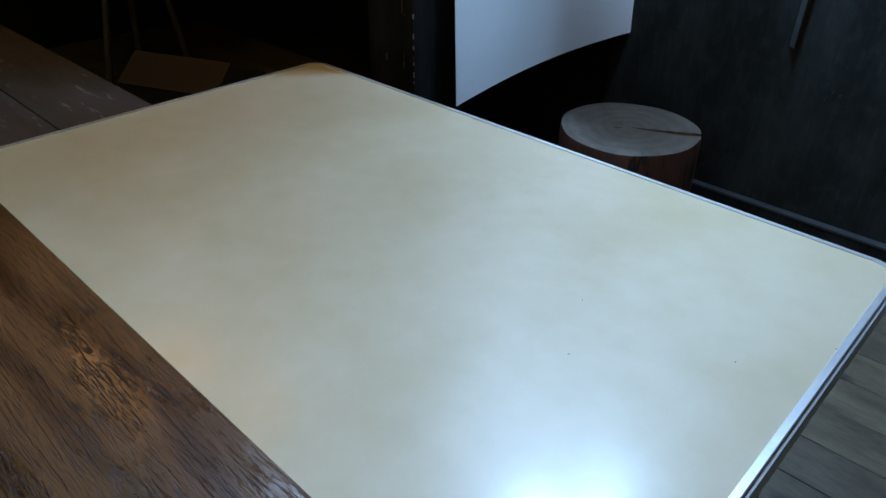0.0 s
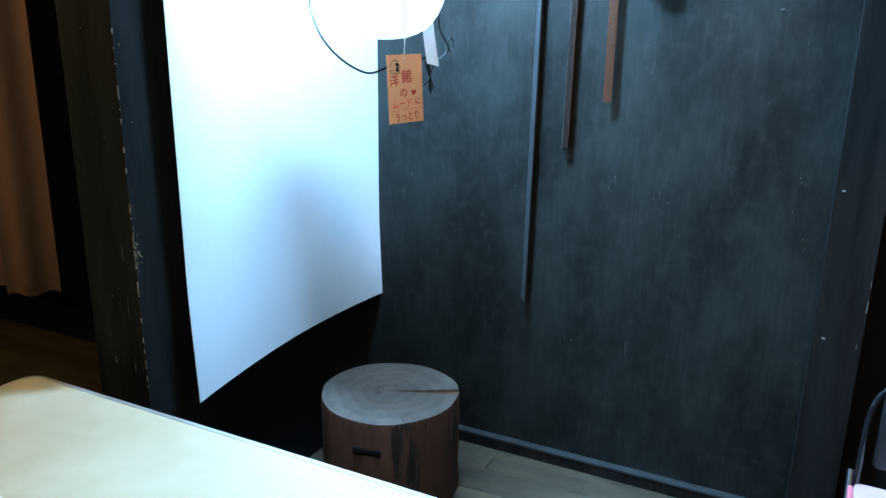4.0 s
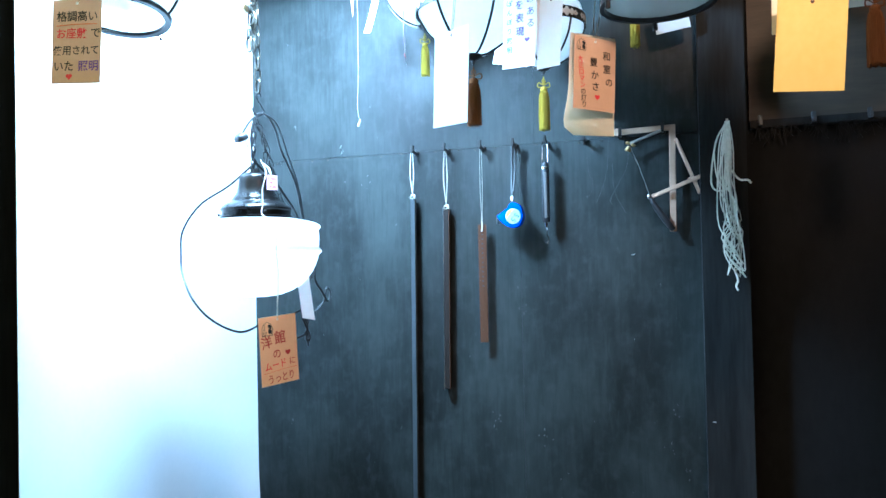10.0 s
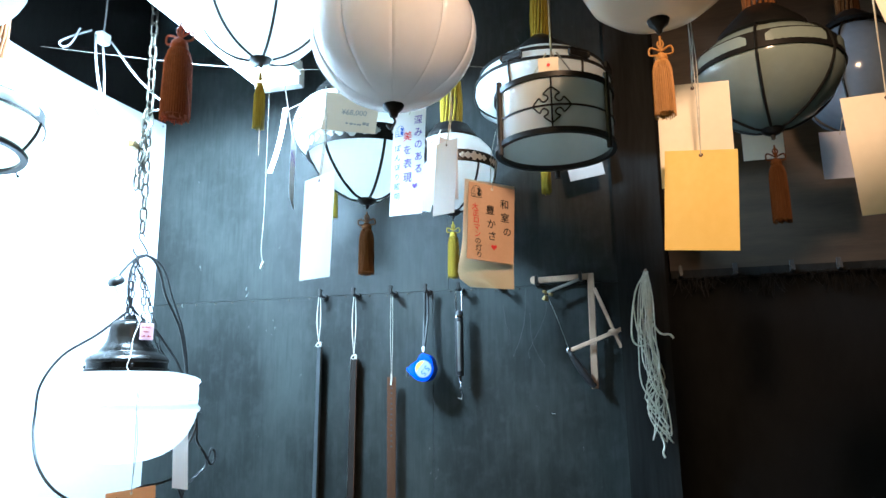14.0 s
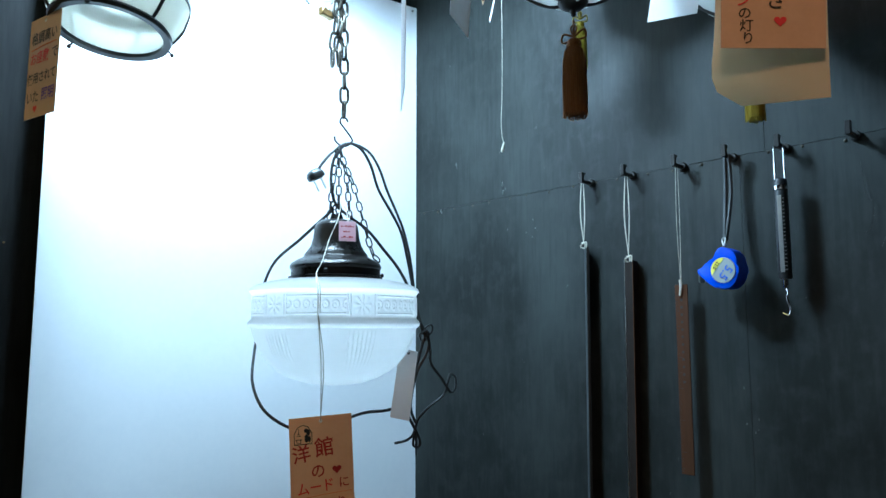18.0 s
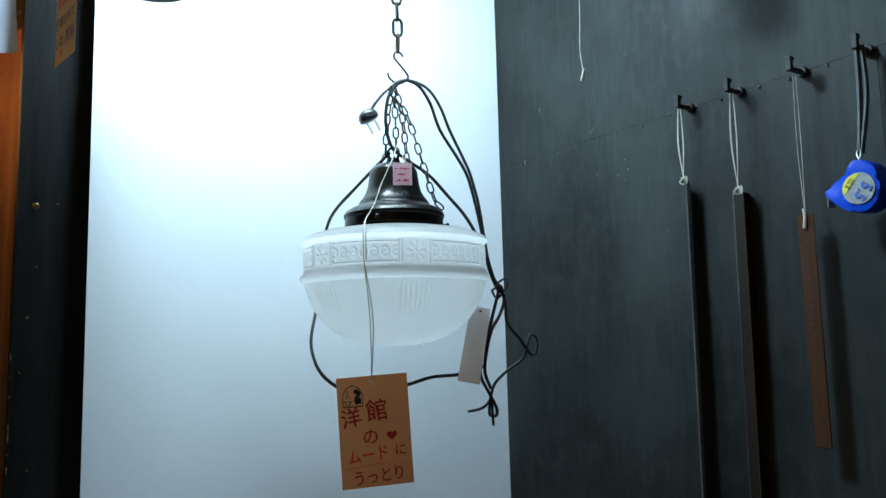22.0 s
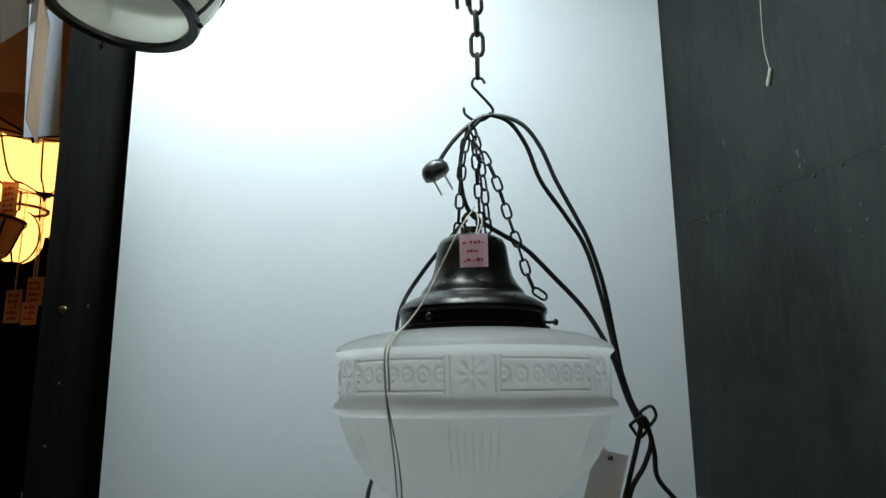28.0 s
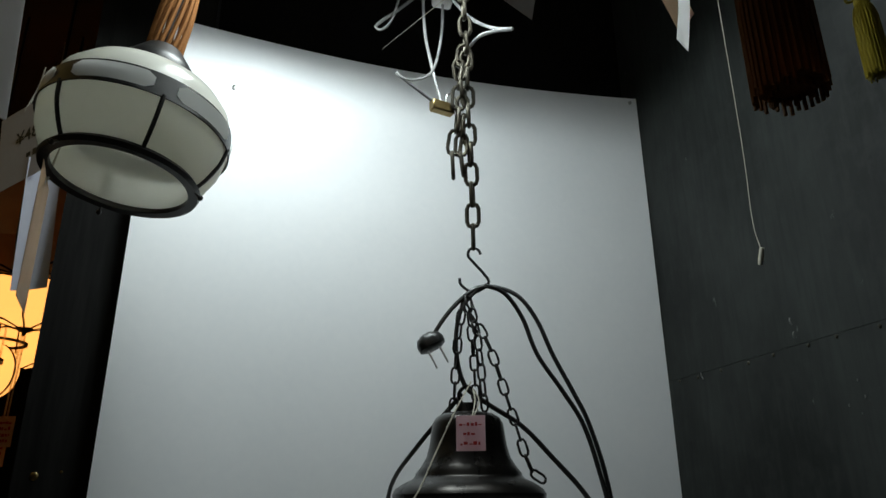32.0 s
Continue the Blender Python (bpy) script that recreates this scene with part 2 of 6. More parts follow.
PALEWOOD = surface("bare_tan_wood", (0.13, 0.085, 0.042), (0.30, 0.215, 0.12), 90, rough=0.8)
PALESTEEL = surface("bluish_grey_steel", (0.034, 0.037, 0.039), (0.060, 0.064, 0.067), 14, (3, 3, 0.3), 0.45, 0.2)
DARKWOOD = surface("dark_brown_wood", (0.008, 0.0055, 0.004), (0.016, 0.011, 0.008), 12, (3, 3, 0.3), 0.6, spec=0.2)
IVORY = surface("ivory_card", (0.78, 0.68, 0.54), (0.84, 0.75, 0.62), 9, rough=0.65)
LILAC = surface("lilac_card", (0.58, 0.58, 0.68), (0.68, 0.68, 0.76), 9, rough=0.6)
PINK = surface("pink_card", (0.82, 0.50, 0.56), (0.87, 0.57, 0.63), 30, rough=0.7)
HOTPINK = surface("hot_pink_paper", (0.74, 0.20, 0.25), (0.80, 0.26, 0.31), 30, rough=0.5)
PALEPINK = surface("pale_pink_cover", (0.66, 0.46, 0.56), (0.74, 0.54, 0.63), 14, rough=0.45)
# Chrome in black: the dark room it mirrors is put into the colour.
DARKCHROME = surface("dark_chrome_tube", (0.010, 0.011, 0.014), (0.016, 0.017, 0.021), 20, rough=0.14, spec=0.8)
INKBLACK = surface("black_ink", (0.012, 0.012, 0.014), rough=0.5)
GREYINK = surface("grey_print", (0.36, 0.36, 0.35), rough=0.6)
INKRED = surface("red_ink", (0.75, 0.035, 0.04), rough=0.5)
INKDARKRED = surface("dark_red_ink", (0.46, 0.022, 0.022), rough=0.5)
INKBLUE = surface("blue_ink", (0.05, 0.14, 0.60), rough=0.5)
INKPURPLE = surface("purple_ink", (0.14, 0.06, 0.38), rough=0.5)
INKORANGE = surface("orange_ink", (0.72, 0.17, 0.03), rough=0.5)
INKGREEN = surface("green_ink", (0.10, 0.32, 0.06), rough=0.5)
GOLD = surface("gold_silk", (0.17, 0.125, 0.008), (0.34, 0.26, 0.024), 120, (6, 6, 0.3), 0.8, 0, 0.5, spec=0.15)
BROWNSILK = surface("brown_silk", (0.12, 0.043, 0.011), (0.21, 0.082, 0.022), 120, (6, 6, 0.3), 0.85, 0, 0.5, spec=0.1)
ORANGESILK = surface("orange_silk", (0.34, 0.07, 0.022), (0.52, 0.13, 0.045), 140, (4, 4, 2), 0.6, 0, 0.5)
DEEPBROWN = surface("deep_brown_silk", (0.060, 0.024, 0.007), (0.11, 0.046, 0.014), 120, (6, 6, 0.3), 0.9, 0, 0.5, spec=0.05)
BLUE = surface("blue_plastic", (0.012, 0.06, 0.56), (0.02, 0.085, 0.66), 20, rough=0.25)
STICKER = surface("white_sticker", (0.32, 0.345, 0.33), rough=0.4)
LEMON = surface("lemon_sticker", (0.75, 0.70, 0.08), rough=0.4)
NICK = surface("dull_grey_undercoat", (0.050, 0.052, 0.052), (0.12, 0.12, 0.115), 80, rough=0.7)
RULER = surface("reddish_wooden_ruler", (0.042, 0.018, 0.008), (0.075, 0.031, 0.014), 9, (4, 4, 0.3), 0.6, 0, 0.15, spec=0.12)
BRASS = surface("brass", (0.30, 0.21, 0.09), (0.42, 0.31, 0.14), 60, rough=0.3, metal=1.0)
BARK = surface("stripped_bark", (0.040, 0.017, 0.010), (0.125, 0.054, 0.030), 7, (2.4, 2.4, 0.35), 0.5, 0, 0.7, 40, 0, 0.75, (0.018, 0.010, 0.007), 6, 0.56)
ENDGRAIN = surface("log_end_grain", (0.105, 0.092, 0.075), (0.19, 0.168, 0.140), 12, rough=0.7, bump=0.2, spots=(0.11, 0.10, 0.095), spot_scale=7, spot_amount=0.63)
CRACKWOOD = surface("bare_split_wood", (0.085, 0.040, 0.020), (0.16, 0.080, 0.042), 30, (0.4, 4, 1), 0.75)
OLDWOOD = surface("dark_weathered_wood", (0.014, 0.011, 0.009), (0.042, 0.035, 0.030), 6, (0.6, 4, 1), 0.5, 0, 0.5, 50, 0.15, 0.75, (0.12, 0.115, 0.11), 20, 0.60)
CLOTH = surface("brown_linen", (0.105, 0.046, 0.026), (0.16, 0.076, 0.044), 9, (1, 1, 0.3), 0.95, 0, 0.3, 260)
OLIVE = surface("olive_cloth", (0.10, 0.075, 0.035), (0.15, 0.115, 0.06), 12, rough=0.95)
# Cardboard taken near black: the dark room's shade is in the colour.
DIMCARDBOARD = surface("cardboard", (0.014, 0.010, 0.006), (0.024, 0.017, 0.011), 14, rough=0.85)
STICK = surface("turned_wood", (0.42, 0.265, 0.17), (0.54, 0.36, 0.24), 10, (3, 3, 0.4), 0.5)
CHROME = surface("chrome", (0.75, 0.76, 0.78), rough=0.12, metal=1.0)
VINYL = surface("black_vinyl", (0.012, 0.012, 0.013), (0.022, 0.022, 0.023), 60, rough=0.45, bump=0.2)
LANTERNPAPER = surface("lantern_paper", (0.45, 0.26, 0.15), (0.55, 0.34, 0.20), 10, rough=0.8, see=0.3)
LIT = glow("lit_amber_shade", (1.0, 0.45, 0.11), 9.5)
LITWHITE = glow("lit_bulb", (0.95, 0.98, 1.0), 14.0)
TUBEGLOW = glow("lit_diffuser", (0.78, 0.94, 1.0), 6.0)


def table_wood():
    """Brushed dark oak: broad flame figure along the board, open pores and uneven gloss."""
    m = surface("brushed_oak", (0.038, 0.0165, 0.0055), (0.148, 0.068, 0.019), 3.2, (0.8, 2.6, 1), 0.20, 0, 0.0, 30, 0.06, 0.40)
    t = m.node_tree
    n, k = t.nodes, t.links
    p = n["Principled BSDF"]
    co = n.new("ShaderNodeTexCoord")

    def darken(fac, colour, amount):
        mix = n.new("ShaderNodeMix")
        mix.data_type, mix.blend_type = "RGBA", "MULTIPLY"
        k.new(p.inputs["Base Color"].links[0].from_socket, mix.inputs[6])
        mix.inputs[7].default_value = (*colour, 1)
        mul = n.new("ShaderNodeMath")
        mul.operation = "MULTIPLY"
        socket(mul, 1, amount)
        k.new(fac, mul.inputs[0])
        k.new(mul.outputs[0], mix.inputs[0])
        k.new(mix.outputs[2], p.inputs["Base Color"])

    mp = n.new("ShaderNodeMapping")
    socket(mp, "Scale", (1.1, 3.4, 1))
    k.new(co.outputs["Object"], mp.inputs["Vector"])
    w = n.new("ShaderNodeTexWave")
    w.bands_direction = "Y"
    socket(w, "Scale", 1.5), socket(w, "Distortion", 9.0), socket(w, "Detail", 2.5), socket(w, "Detail Scale", 0.9), socket(w, "Detail Roughness", 0.5)
    k.new(mp.outputs[0], w.inputs["Vector"])
    ring = n.new("ShaderNodeMapRange")
    socket(ring, "From Min", 0.55), socket(ring, "From Max", 0.05)
    k.new(w.outputs[0], ring.inputs["Value"])
    darken(ring.outputs[0], (0.40, 0.32, 0.25), 0.8)
    for kx, ky, kr in ((-0.02, 0.245, 0.030), (0.30, 0.30, 0.012), (0.17, 0.12, 0.020)):
        at_knot, far, rim = n.new("ShaderNodeMapping"), n.new("ShaderNodeVectorMath"), n.new("ShaderNodeMapRange")
        socket(at_knot, "Location", (-kx, -ky * 1.6, 0)), socket(at_knot, "Scale", (1.0, 1.6, 0.0))
        far.operation = "LENGTH"
        socket(rim, "From Min", kr), socket(rim, "From Max", kr * 0.25)
        k.new(co.outputs["Object"], at_knot.inputs["Vector"])
        k.new(at_knot.outputs[0], far.inputs[0])
        k.new(far.outputs["Value"], rim.inputs["Value"])
        darken(rim.outputs[0], (0.22, 0.17, 0.14), 0.85)
    heights = []
    for stretch, scale, lo, hi, depth in (((11, 150, 1), 2.6, 0.55, 0.70, 0.45), ((30, 300, 1), 2.2, 0.52, 0.70, 0.35)):
        mq, no, mr = n.new("ShaderNodeMapping"), n.new("ShaderNodeTexNoise"), n.new("ShaderNodeMapRange")
        socket(mq, "Scale", stretch), socket(mq, "Rotation", (0, 0, radians(8)))
        socket(no, "Scale", scale), socket(no, "Detail", 3.0), socket(no, "Distortion", 0.4)
        socket(mr, "From Min", lo), socket(mr, "From Max", hi)
        k.new(co.outputs["Object"], mq.inputs["Vector"])
        k.new(mq.outputs[0], no.inputs["Vector"])
        k.new(no.outputs[0], mr.inputs["Value"])
        darken(mr.outputs[0], (0.22, 0.17, 0.14), depth)
        heights.append(mr.outputs[0])
    both = n.new("ShaderNodeMath")
    both.operation = "MULTIPLY_ADD"
    socket(both, 1, 0.5)
    k.new(heights[1], both.inputs[0])
    k.new(heights[0], both.inputs[2])
    bn = n.new("ShaderNodeBump")
    bn.invert = True
    socket(bn, "Strength", 0.75), socket(bn, "Distance", 0.0011)
    k.new(both.outputs[0], bn.inputs["Height"])
    k.new(bn.outputs[0], p.inputs["Normal"])
    return m


OAK = table_wood()


def ringed(m):
    """Faint growth rings and a dark heart on a sawn log end."""
    t = m.node_tree
    n, k = t.nodes, t.links
    p = n["Principled BSDF"]
    co, w, cr, mx = n.new("ShaderNodeTexCoord"), n.new("ShaderNodeTexWave"), n.new("ShaderNodeValToRGB"), n.new("ShaderNodeMix")
    w.wave_type, w.rings_direction = "RINGS", "Z"
    socket(w, "Scale", 9.0), socket(w, "Distortion", 5.0), socket(w, "Detail", 4.0), socket(w, "Detail Scale", 1.2)
    cr.color_ramp.elements[0].color, cr.color_ramp.elements[1].color = (0.62, 0.60, 0.58, 1), (1, 1, 1, 1)
    mx.data_type, mx.blend_type = "RGBA", "MULTIPLY"
    mx.inputs[0].default_value = 0.45
    old = p.inputs["Base Color"].links[0].from_socket
    k.new(co.outputs["Object"], w.inputs["Vector"])
    k.new(w.outputs[0], cr.inputs[0])
    k.new(old, mx.inputs[6])
    k.new(cr.outputs[0], mx.inputs[7])
    k.new(mx.outputs[2], p.inputs["Base Color"])


ringed(ENDGRAIN)


def knotty(m):
    """Dark round knots of uneven size strewn over softwood boards."""
    t = m.node_tree
    n, k = t.nodes, t.links
    p = n["Principled BSDF"]
    co, where, off, add, mp, vo, mr, mx = [n.new("ShaderNode" + q) for q in ("TexCoord", "ObjectInfo", "VectorMath", "VectorMath", "Mapping", "TexVoronoi", "MapRange", "Mix")]
    off.operation, add.operation = "MULTIPLY", "ADD"
    off.inputs[1].default_value = (3.7, 5.3, 0)
    k.new(where.outputs["Location"], off.inputs[0])
    k.new(co.outputs["Object"], add.inputs[0])
    k.new(off.outputs[0], add.inputs[1])
    socket(mp, "Scale", (0.62, 1.0, 0.0))
    k.new(add.outputs[0], mp.inputs["Vector"])
    socket(vo, "Scale", 9.0)
    k.new(mp.outputs[0], vo.inputs["Vector"])
    socket(mr, "From Min", 0.21), socket(mr, "From Max", 0.10), socket(mr, "To Max", 0.85)
    k.new(vo.outputs["Distance"], mr.inputs["Value"])
    mx.data_type = "RGBA"
    mx.inputs[7].default_value = (0.014, 0.011, 0.008, 1)
    k.new(mr.outputs[0], mx.inputs[0])
    k.new(p.inputs["Base Color"].links[0].from_socket, mx.inputs[6])
    k.new(mx.outputs[2], p.inputs["Base Color"])


knotty(FLOORWOOD)

# ---- mesh helpers ----


def mesh_of(name, bm, mat, smooth=True):
    me = bpy.data.meshes.new(name)
    bmesh.ops.recalc_face_normals(bm, faces=bm.faces)
    bm.to_mesh(me)
    bm.free()
    me.materials.append(mat)
    if smooth:
        me.shade_smooth()
        me.set_sharp_from_angle(angle=radians(38))
    return me


def part(name, bm, mat, parent, label="", place=None):
    o = new(name, mesh_of(name, bm, mat))
    o.parent = parent
    if place is not None:
        o.matrix_local = place
    return tagged(o, label)


def share(name, data, parent, place):
    o = new(name, data)
    o.parent = parent
    o.matrix_local = place
    return o


def thing(name, place, label, category, group="", kind="", turn=0.0):
    e = new(name)
    e.empty_display_size = 0.05
    e.matrix_world = pose(*place, 0, 0, turn)
    return tagged(e, label, category, group, kind)


def whole(name, bm, mat, label, category, kind="", group="", place=None):
    o = new(name, mesh_of(name, bm, mat))
    if place is not None:
        o.matrix_world = place
    return tagged(o, label, category, group, kind)


def block(x0, y0, z0, x1, y1, z1, bevel=0.0, seg=1, bm=None, turn=None):
    own = bmesh.new()
    m = Matrix.Translation(((x0 + x1) / 2, (y0 + y1) / 2, (z0 + z1) / 2)) @ Matrix.Diagonal((abs(x1 - x0), abs(y1 - y0), abs(z1 - z0), 1))
    bmesh.ops.create_cube(own, size=1, matrix=m)
    if bevel:
        bmesh.ops.bevel(own, geom=own.edges[:], offset=bevel, segments=seg, affect="EDGES", profile=0.5)
    if turn is not None:
        bmesh.ops.transform(own, matrix=turn, verts=own.verts)
    return join(bm, own)


def join(bm, own):
    if bm is None:
        return own
    tmp = bpy.data.meshes.new("tmp")
    own.to_mesh(tmp)
    own.free()
    bm.from_mesh(tmp)
    bpy.data.meshes.remove(tmp)
    return bm


def lathe(profile, seg=48, bm=None, lobes=0, depth=0.0, close=False):
    """Turns rows of (radius, height) about z. lobes: a melon's segments, depth their hollows."""
    own = bmesh.new()
    rings = []
    for r, z in profile:
        ring = []
        for i in range(seg):
            a = 2 * math.pi * i / seg
            k = 1 - depth * (1 - abs(math.sin(lobes * a / 2)) ** 0.32) if lobes else 1
            ring.append(own.verts.new((r * k * math.cos(a), r * k * math.sin(a), z)))
        rings.append(ring)
    for p, q in zip(rings, rings[1:]):
        for i in range(seg):
            j = (i + 1) % seg
            own.faces.new((p[i], p[j], q[j], q[i]))
    if close:
        own.faces.new(rings[0][::-1])
        own.faces.new(rings[-1])
    return join(bm, own)


def smooth_line(points, steps=6):
    """A Catmull-Rom line through the points."""
    p = [Vector(q) for q in points]
    p = [2 * p[0] - p[1], *p, 2 * p[-1] - p[-2]]
    out = []
    for a, b, c, d in zip(p, p[1:], p[2:], p[3:]):
        for i in range(steps):
            u = i / steps
            out.append(0.5 * (2 * b + (c - a) * u + (2 * a - 5 * b + 4 * c - d) * u * u + (3 * b - a - 3 * c + d) * u ** 3))
    return [*out, p[-2]]


def tube(points, radius, seg=8, bm=None, steps=6, smooth=True, closed=False, flat=1.0):
    """A round (or flattened) wire along points; radius may be a list, one for each point."""
    own = bmesh.new()
    line = smooth_line(points, steps) if smooth else [Vector(p) for p in points]
    if closed:
        line = line[:-1] if (line[0] - line[-1]).length < 1e-6 else line
    n = len(line)
    side = None
    rings = []
    for i, p in enumerate(line):
        a, b = line[(i - 1) % n if closed else max(i - 1, 0)], line[(i + 1) % n if closed else min(i + 1, n - 1)]
        t = (b - a).normalized()
        if side is None:
            side = t.orthogonal().normalized()
        side = (side - t * side.dot(t)).normalized()
        up = t.cross(side)
        r = radius if isinstance(radius, (int, float)) else radius[min(int(i * len(radius) / n), len(radius) - 1)]
        rings.append([own.verts.new(p + r * (math.cos(2 * math.pi * j / seg) * side + flat * math.sin(2 * math.pi * j / seg) * up)) for j in range(seg)])
    pairs = list(zip(rings, rings[1:])) + ([(rings[-1], rings[0])] if closed else [])
    for p, q in pairs:
        for j in range(seg):
            k = (j + 1) % seg
            own.faces.new((p[j], p[k], q[k], q[j]))
    if not closed:
        own.faces.new(rings[0][::-1])
        own.faces.new(rings[-1])
    return join(bm, own)


def ball(r, place=(0, 0, 0), scale=(1, 1, 1), bm=None, seg=12):
    own = bmesh.new()
    bmesh.ops.create_uvsphere(own, u_segments=seg, v_segments=max(6, seg // 2), radius=r, matrix=Matrix.Translation(place) @ Matrix.Diagonal((*scale, 1)))
    return join(bm, own)


def sheet_card(w, h, curl=0.0, thick=0.0006, bend=0.0):
    """A card in the xz plane, hung by its top middle (0, 0, 0), facing -y, curled forward towards its foot."""
    own = bmesh.new()
    nx, nz = 6, 10
    g = []
    for j in range(nz + 1):
        v = j / nz
        g.append([own.verts.new((w * (i / nx - 0.5), -curl * v * v - bend * (2 * i / nx - 1) ** 2, -h * v)) for i in range(nx + 1)])
    for j in range(nz):
        for i in range(nx):
            own.faces.new((g[j][i], g[j][i + 1], g[j + 1][i + 1], g[j + 1][i]))
    own.normal_update()
    bmesh.ops.solidify(own, geom=own.faces[:], thickness=thick)
    return own


def face_of(parent):
    """The sheet that carries the writing of a tag or notice, or the thing itself."""
    for c in parent.children:
        if c.name.split(".")[0] in ("card", "paper"):
            return c
    return parent


def writing(body, size, mat, parent, x, z, y=-0.0012, name="writing", turn=0.0, squash=1.0):
    """Flat letters on a card that faces -y."""
    c = bpy.data.curves.new("letters", "FONT")
    c.body, c.size, c.align_x, c.align_y = body, size, "CENTER", "CENTER"
    c.resolution_u, c.offset = 2, size * 0.011
    tmp = bpy.data.objects.new("letters", c)
    scene.collection.objects.link(tmp)
    bpy.context.view_layer.update()
    me = bpy.data.meshes.new_from_object(tmp.evaluated_get(bpy.context.evaluated_depsgraph_get()))
    bpy.data.objects.remove(tmp)
    me.materials.clear()
    me.materials.append(mat)
    o = new(name, me)
    o.parent = face_of(parent)
    o.matrix_local = pose(x, y, z, 90, turn, 0) @ Matrix.Diagonal((squash, 1, 1, 1))
    return o


def bars(parent, mat, rows, y=-0.0012, name="writing"):
    """Writing too small to read, as plain strokes: rows of (x0, x1, z, height)."""
    parent = face_of(parent)
    for x0, x1, z, h in rows:
        if h <= 0.0035:
            part(name, block(x0, y - 0.0001, z - h * 0.4, x1 - random.uniform(0, 0.25) * (x1 - x0), y + 0.0001, z + h * 0.4), mat, parent)
            continue
        x = x0
        while x < x1 - h * 0.3:
            w = h * random.uniform(0.5, 1.1)
            part(name, block(x, y - 0.0001, z - h * random.uniform(0.3, 0.5), min(x + w, x1), y + 0.0001, z + h * random.uniform(-0.1, 0.5)), mat, parent)
            x += w + h * random.uniform(0.15, 0.4)


def heart(size, mat, parent, x, z, y=-0.0013):
    bm = bmesh.new()
    pts = []
    for i in range(28):
        a = 2 * math.pi * i / 28
        pts.append(bm.verts.new((size / 34 * 16 * math.sin(a) ** 3, 0, size / 34 * (13 * math.cos(a) - 5 * math.cos(2 * a) - 2 * math.cos(3 * a) - math.cos(4 * a)))))
    bm.faces.new(pts)
    return part("heart_mark", bm, mat, face_of(parent), place=Matrix.Translation((x, y, z)))


def stamp(parent, x, z, s=0.010, mat=INKBLACK):
    """A small printed emblem: a thin arch round plain lamp-like shapes."""
    w = s * 0.055
    bm = tube([(-s, 0, -s), (-s, 0, s * 0.2), (-s * 0.6, 0, s * 0.9), (0, 0, s * 1.15), (s * 0.6, 0, s * 0.9), (s, 0, s * 0.2), (s, 0, -s), (-s, 0, -s)], w, 4, smooth=False)
    tube([(-s * 0.5, 0, s * 0.75), (-s * 0.5, 0, s * 0.2), (-s * 0.75, 0, -s * 0.05), (-s * 0.25, 0, -s * 0.05), (-s * 0.5, 0, s * 0.2)], w * 0.8, 4, bm, smooth=False)
    tube([(-s * 0.9, 0, -s * 0.45), (-s * 0.1, 0, -s * 0.45)], w, 4, bm, smooth=False)
    tube([(-s * 0.75, 0, -s * 0.45), (-s * 0.70, 0, -s * 0.85), (-s * 0.30, 0, -s * 0.85), (-s * 0.25, 0, -s * 0.45)], w, 4, bm, smooth=False)
    for q, r, h, tall in ((0.38, 0.50, 0.26, 1.0), (0.62, 0.28, 0.22, 1.5), (0.40, -0.35, 0.24, 2.0), (0.72, -0.45, 0.16, 2.4)):
        ball(s * h, (s * q, 0, s * r), (1.0, 0.02, tall), bm, 8)
    bmesh.ops.transform(bm, matrix=Matrix.Diagonal((1, 0.1, 1, 1)), verts=bm.verts)
    return part("emblem", bm, mat, face_of(parent), place=Matrix.Translation((x, -0.0012, z)))


def tag(name, place, turn, w, h, mat, label, top, curl=0.0, tilt=0.0, hole=True, string=STRING, category="price tag", bend=0.0):
    """A card hung by a string: place is the card's upper edge middle, top where its string is tied."""
    e = new(name)
    e.matrix_world = pose(*place, 0, tilt, turn)
    tagged(e, label, category, "hanging paper tags")
    part("card", sheet_card(w, h, curl, bend=bend), mat, e)
    if hole:
        part("eyelet", lathe([(0.0, -0.0006), (0.0026, -0.0006), (0.0026, 0.0006), (0.0, 0.0006)], 12), CARD if mat in (KRAFT, KRAFTORANGE) else BARK, e,
             place=pose(0, -0.0004, -0.007, 90))
    t = e.matrix_world.inverted() @ Vector(top)
    mid = t * 0.5 + Vector((0.003, 0.002, 0))
    part("string", tube([(0, -0.001, -0.007), mid, t], 0.0007, 5), string, e)
    part("string", tube([(0, 0.0012, -0.007), mid + Vector((0.004, 0, 0)), t], 0.0007, 5), string, e)
    return e


def link_mesh(length, width, wire, name="link", mat=CHAINMETAL):
    a, b = length / 2 - width / 2, width / 2 - wire
    pts = [(b * math.cos(u), 0, a + b * math.sin(u)) for u in (0, 0.8, 1.57, 2.34, 3.14)] + [(b * math.cos(u), 0, -a + b * math.sin(u)) for u in (3.14, 3.94, 4.71, 5.5, 6.28)]
    return mesh_of(name, tube(pts, wire, 6, smooth=False, closed=True), mat)


